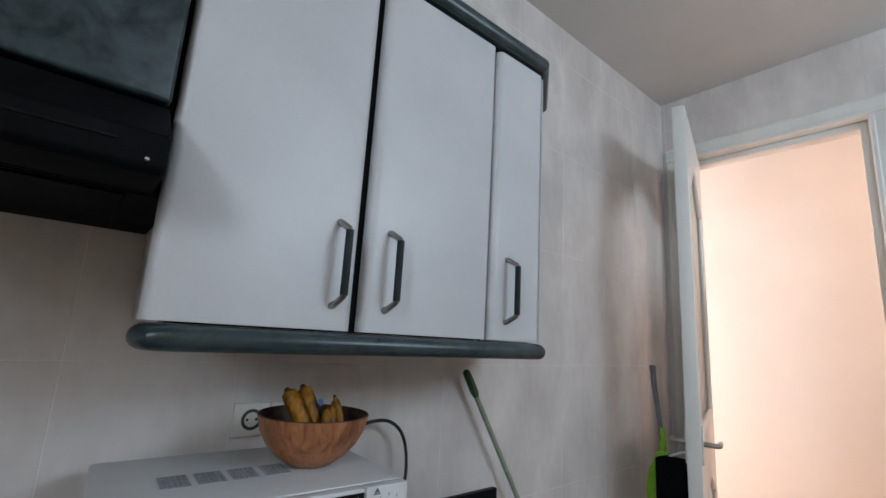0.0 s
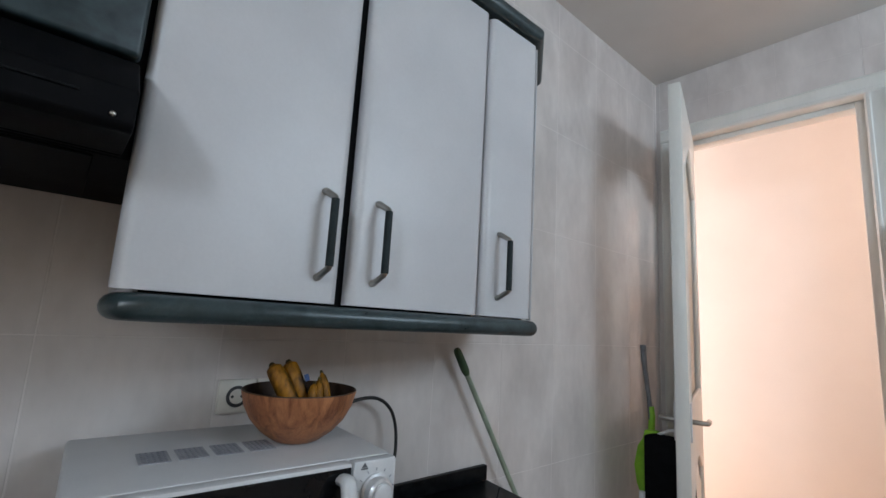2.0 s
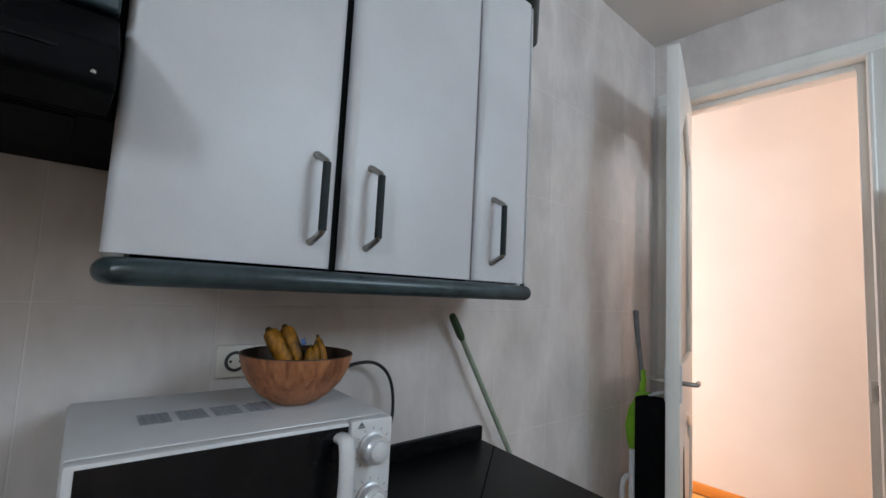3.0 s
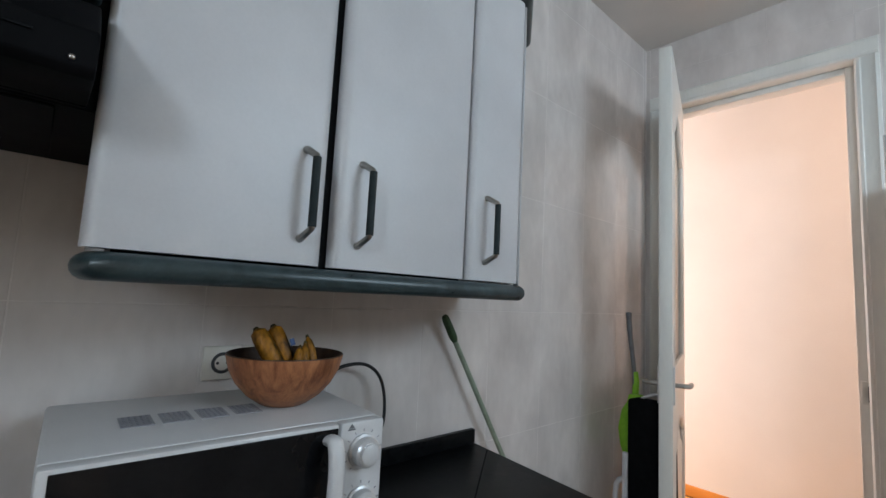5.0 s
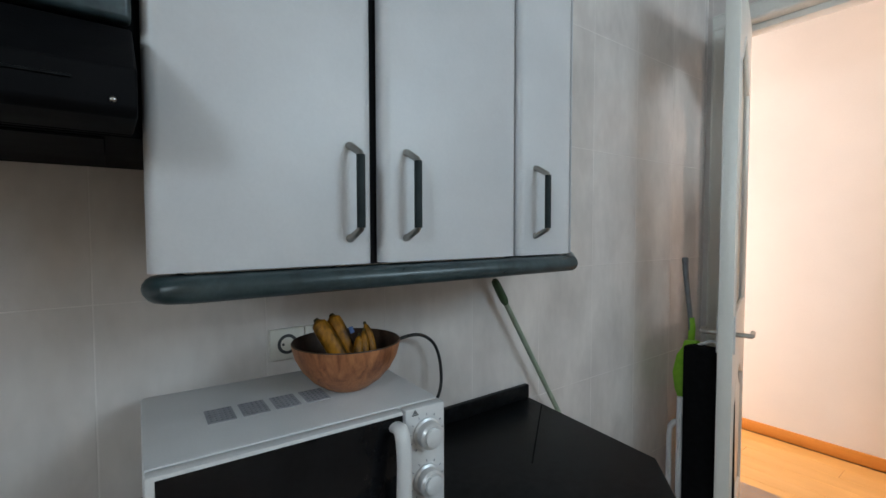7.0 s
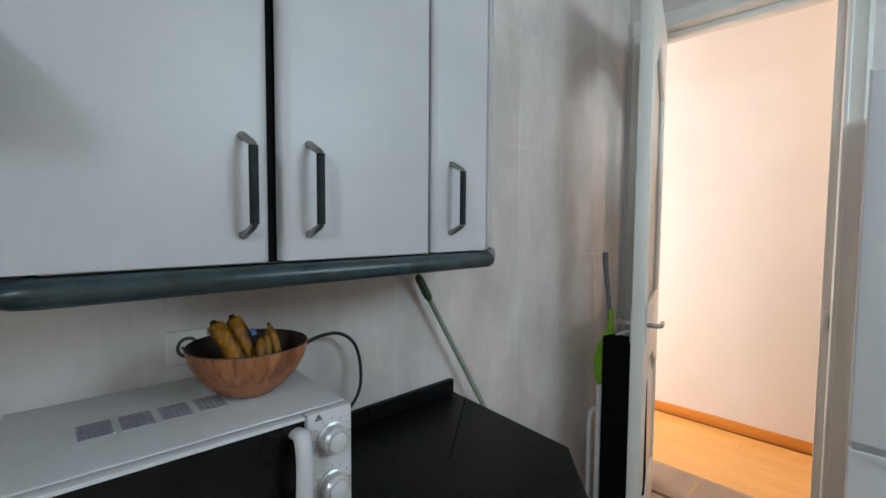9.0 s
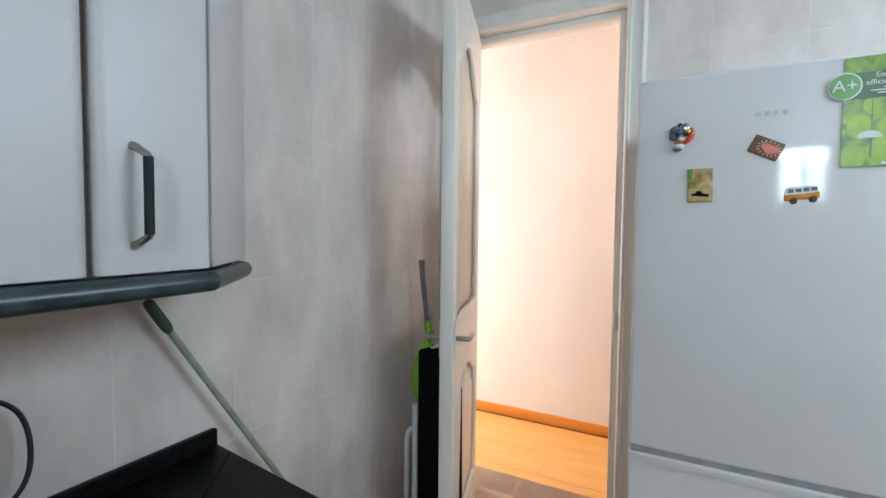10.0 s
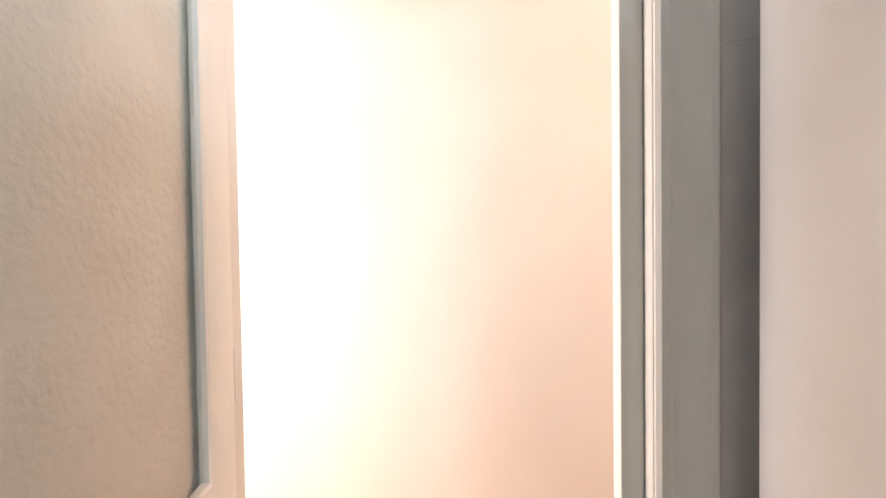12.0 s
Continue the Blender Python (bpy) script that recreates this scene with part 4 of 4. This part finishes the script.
# fridge magnets
YM = FY + 0.004
mag = thing("fridge_magnet", "small cluster magnet of navy, red and white pieces", "magnet", (1.032, YM, 1.590), "fridge magnets")
for dx, dy, dz, r, m_ in ((-0.014, -0.006, 0.016, 0.014, M_GREYPLASTIC), (0.006, -0.006, 0.021, 0.015, M_CHROME), (0.018, -0.006, 0.015, 0.010, M_BROWN), (-0.018, -0.006, 0.002, 0.011, M_GREYPLASTIC),
                          (-0.007, -0.011, 0.012, 0.0085, M_BLUE), (0.014, -0.011, 0.011, 0.0075, M_YELLOW), (-0.004, -0.008, 0.030, 0.006, M_CABLE), (-0.008, -0.013, 0.006, 0.006, M_CABLE), (0.011, -0.013, 0.006, 0.006, M_CABLE)):
    bm = B()
    bmesh.ops.create_icosphere(bm, subdivisions=2, radius=r, matrix=Matrix.Translation((dx, dy, dz)) @ Matrix.Diagonal((1, 0.5, 1, 1)))
    part("bead", bm, m_, mag)
part("shoe", tube(B(), smooth_path([(0.027, -0.006, 0.012), (0.020, -0.007, -0.004), (0.006, -0.008, -0.018)], 5), [0.007, 0.009, 0.010, 0.010, 0.010, 0.010, 0.010, 0.010, 0.009, 0.008, 0.005], 10, 0.7), M_RED, mag, "red side piece")
for z, dx, r, m_ in ((-0.006, 0.001, 0.010, M_PRINTWHITE), (-0.015, -0.003, 0.0125, M_RUST), (-0.024, -0.006, 0.0135, M_PRINTWHITE), (-0.032, -0.008, 0.010, M_GREYPLASTIC)):
    bm = B()
    bmesh.ops.create_icosphere(bm, subdivisions=2, radius=r, matrix=Matrix.Translation((dx, -0.008, z)) @ Matrix.Diagonal((1.05, 0.6, 0.62, 1)))
    part("toe", bm, m_, mag)

mag = thing("fridge_magnet", "upright sepia picture magnet with a dark figure shape", "magnet", (1.078, YM, 1.463), "fridge magnets")
part("tile", box(B(), -0.028, 0.028, -0.006, 0.0, -0.043, 0.043, 0.0015), M_SEPIA, mag)
part("margin", box(B(), -0.026, 0.026, -0.0066, -0.0060, -0.040, -0.008), M_SAND, mag)
bm = B()
prism(bm, [(-0.018, -0.026), (0.018, -0.030), (0.021, -0.024), (0.006, -0.020), (0.000, -0.014), (-0.008, -0.014), (-0.010, -0.020), (-0.020, -0.020)], -0.0074, -0.0066, "y")
part("silhouette", bm, M_BLACKCLOTH, mag, "dark cannon shape", shade=False)
bm = B()
prism(bm, [(-0.028, 0.043), (-0.028, 0.012), (-0.020, 0.016), (-0.016, 0.043)], -0.0068, -0.0060, "y")
part("foliage", bm, M_MIDGREEN, mag, shade=False)
mag.rotation_euler = (0, radians(-1.5), 0)

mag = thing("fridge_magnet", "tilted brown plaque magnet with a red emblem", "magnet", (1.214, YM, 1.549), "fridge magnets")
part("plaque", box(B(), -0.033, 0.033, -0.007, 0.0, -0.022, 0.022, 0.002), M_BROWN, mag)
for k in range(16):
    a = 2 * math.pi * k / 16 + 0.2
    t = part("tick", box(B(), -0.003, 0.003, -0.0012, 0.0, -0.0011, 0.0011), M_CREAM, mag)
    t.matrix_basis = pose(0.006 + 0.0235 * math.cos(a), -0.0068, 0.0165 * math.sin(a), 0, -math.degrees(a), 0)
part("emblem", prism(B(), [(0.008 + (0.018 + 0.003 * math.cos(4 * math.pi * k / 24)) * math.cos(2 * math.pi * k / 24), (0.011 + 0.0025 * math.sin(6 * math.pi * k / 24)) * math.sin(2 * math.pi * k / 24)) for k in range(24)], -0.010, -0.0066, "y"), M_RED, mag, "orange-red emblem")
mag.rotation_euler = (0, radians(27), 0)

mag = thing("fridge_magnet", "small orange camper bus magnet", "magnet", (1.287, YM, 1.433), "fridge magnets")
part("body", prism(B(), [(-0.034, -0.011), (0.033, -0.010), (0.034, 0.004), (0.030, 0.018), (-0.027, 0.018), (-0.034, 0.003)], -0.008, 0.0, "y", 0.002, 2), M_ORANGE, mag)
part("roof", prism(B(), [(-0.0335, 0.003), (0.0335, 0.004), (0.031, 0.016), (0.027, 0.0215), (-0.024, 0.0215), (-0.029, 0.016)], -0.0088, -0.0005, "y", 0.001, 1), M_PRINTWHITE, mag, "white upper half")
for i in range(4):
    part("window", box(B(), -0.026 + 0.0145 * i, -0.0145 + 0.0145 * i, -0.0096, -0.0085, 0.0075, 0.0165), M_NAVY, mag)
for x in (-0.017, 0.020):
    part("wheel", lathe(B(), [(0.0075, 0), (0.0075, 0.004), (0.003, 0.005)], (0, 0, 0), 18), M_CABLE, mag).matrix_basis = pose(x, -0.006, -0.012, 90, 0, 0)
mag.rotation_euler = (0, radians(-6), 0)

# ---------------------------------------------------------------- wall tiles, floor tiles and laminate boards
TW, TH, G = 0.290, 0.420, 0.0019
Z_LINES = [-0.06, 0.36, 0.78, 1.20, 1.62, 2.04, 2.46, CEIL]


def tile_mesh(name, w, h, mat):
    """A glazed tile lying in its own xz plane, face to -y, with eased edges."""
    bm = B()
    e, t = 0.0012, 0.008
    back = [bm.verts.new((x, 0, z)) for x, z in ((0, 0), (w, 0), (w, h), (0, h))]
    mid = [bm.verts.new((x, -t + 0.0006, z)) for x, z in ((0, 0), (w, 0), (w, h), (0, h))]
    face = [bm.verts.new((x, -t, z)) for x, z in ((e, e), (w - e, e), (w - e, h - e), (e, h - e))]
    for a, b in ((back, mid), (mid, face)):
        for i in range(4):
            bm.faces.new((a[i], a[(i + 1) % 4], b[(i + 1) % 4], b[i]))
    bm.faces.new(face)
    me = bpy.data.meshes.new(name)
    bm.to_mesh(me)
    bm.free()
    me.materials.append(mat)
    return me


TILES = {}


def lay_tile(wall, u0, u1, z0, z1, place):
    z0 = max(z0, 0.0)
    if u1 - u0 < 0.02 or z1 - z0 < 0.02:
        return
    key = (round(u1 - u0 - G, 3), round(z1 - z0 - G, 3))
    if key not in TILES:
        TILES[key] = tile_mesh("tile", key[0], key[1], M_TILE)
    ob = new("tile", TILES[key])
    ob.parent = wall
    ob.matrix_basis = place(u0 + G / 2, z0 + G / 2)


west = bpy.data.objects["wall_west"]
north = bpy.data.objects["wall_north"]
ys = [-2.355 + TW * k for k in range(-7, 9)]
ys = [max(BACK, y) for y in ys if y > BACK - TW] 
ys = [y for y in ys if y < -0.02] + [-0.010]
for y0, y1 in zip(ys, ys[1:]):
    for z0, z1 in zip(Z_LINES, Z_LINES[1:]):
        lay_tile(west, y0, y1, z0, z1, lambda u, z: pose(-0.008, u, z, 0, 0, 90))
for x0, x1 in ((0.0, OPEN_L - CW - 0.006),):
    for z0, z1 in zip(Z_LINES, Z_LINES[1:]):
        lay_tile(north, x0, x1, z0, z1, lambda u, z: pose(u, 0.008, z))
xr = [OPEN_R + CW + 0.006, 1.12, 1.41, 1.70, 1.99, 2.28, RIGHT]
for x0, x1 in zip(xr, xr[1:]):
    for z0, z1 in zip(Z_LINES, Z_LINES[1:]):
        lay_tile(north, x0, x1, z0, z1, lambda u, z: pose(u, 0.008, z))
xo = [OPEN_L - CW - 0.006, 0.26, 0.54, 0.83, OPEN_R + CW + 0.006]
for x0, x1 in zip(xo, xo[1:]):
    for z0, z1 in ((OPEN_T + CW + 0.006, 2.46), (2.46, CEIL)):
        lay_tile(north, x0, x1, z0, z1, lambda u, z: pose(u, 0.008, z))

kfloor = bpy.data.objects["floor"]
me = tile_mesh("floor_tile", 0.33 - 0.003, 0.33 - 0.003, M_KFLOOR)
for i in range(8):
    for j in range(13):
        x, y = 0.0 + 0.325 * i, -4.20 + 0.323 * j
        ob = new("floor_tile", me)
        ob.parent = kfloor
        ob.matrix_basis = pose(x + 0.001, y + 0.32, -0.008, -90, 0, 0) @ Matrix.Diagonal((0.322 / 0.327, 1, 0.320 / 0.327, 1))
hf = bpy.data.objects["floor_hall"]
BW, BL = 0.128, 1.30
bm = B()
box(bm, 0.0006, BL - 0.0006, 0.0006, BW - 0.0006, -0.004, 0.0, 0.0008, 1)
me = bpy.data.meshes.new("board")
bm.to_mesh(me)
bm.free()
me.materials.append(M_PLANK)
for r in range(9):
    for c in range(-1, 4):
        x = HALL_X0 + c * BL + (0.43 * r) % BL
        y = 0.001 + r * BW
        end0, end1 = (OPEN_L, OPEN_R) if r == 0 else (HALL_X0, HALL_X1)
        if x + BL < end0 + 0.05 or x > end1 - 0.05 or y > HALL_Y - 0.03:
            continue
        x0, x1 = max(x, end0), min(x + BL, end1)
        ob = new("board", me)
        ob.parent = hf
        ob.matrix_basis = pose(x0, y, 0) @ Matrix.Diagonal(((x1 - x0) / BL, min(1.0, (HALL_Y - y) / BW), 1, 1))
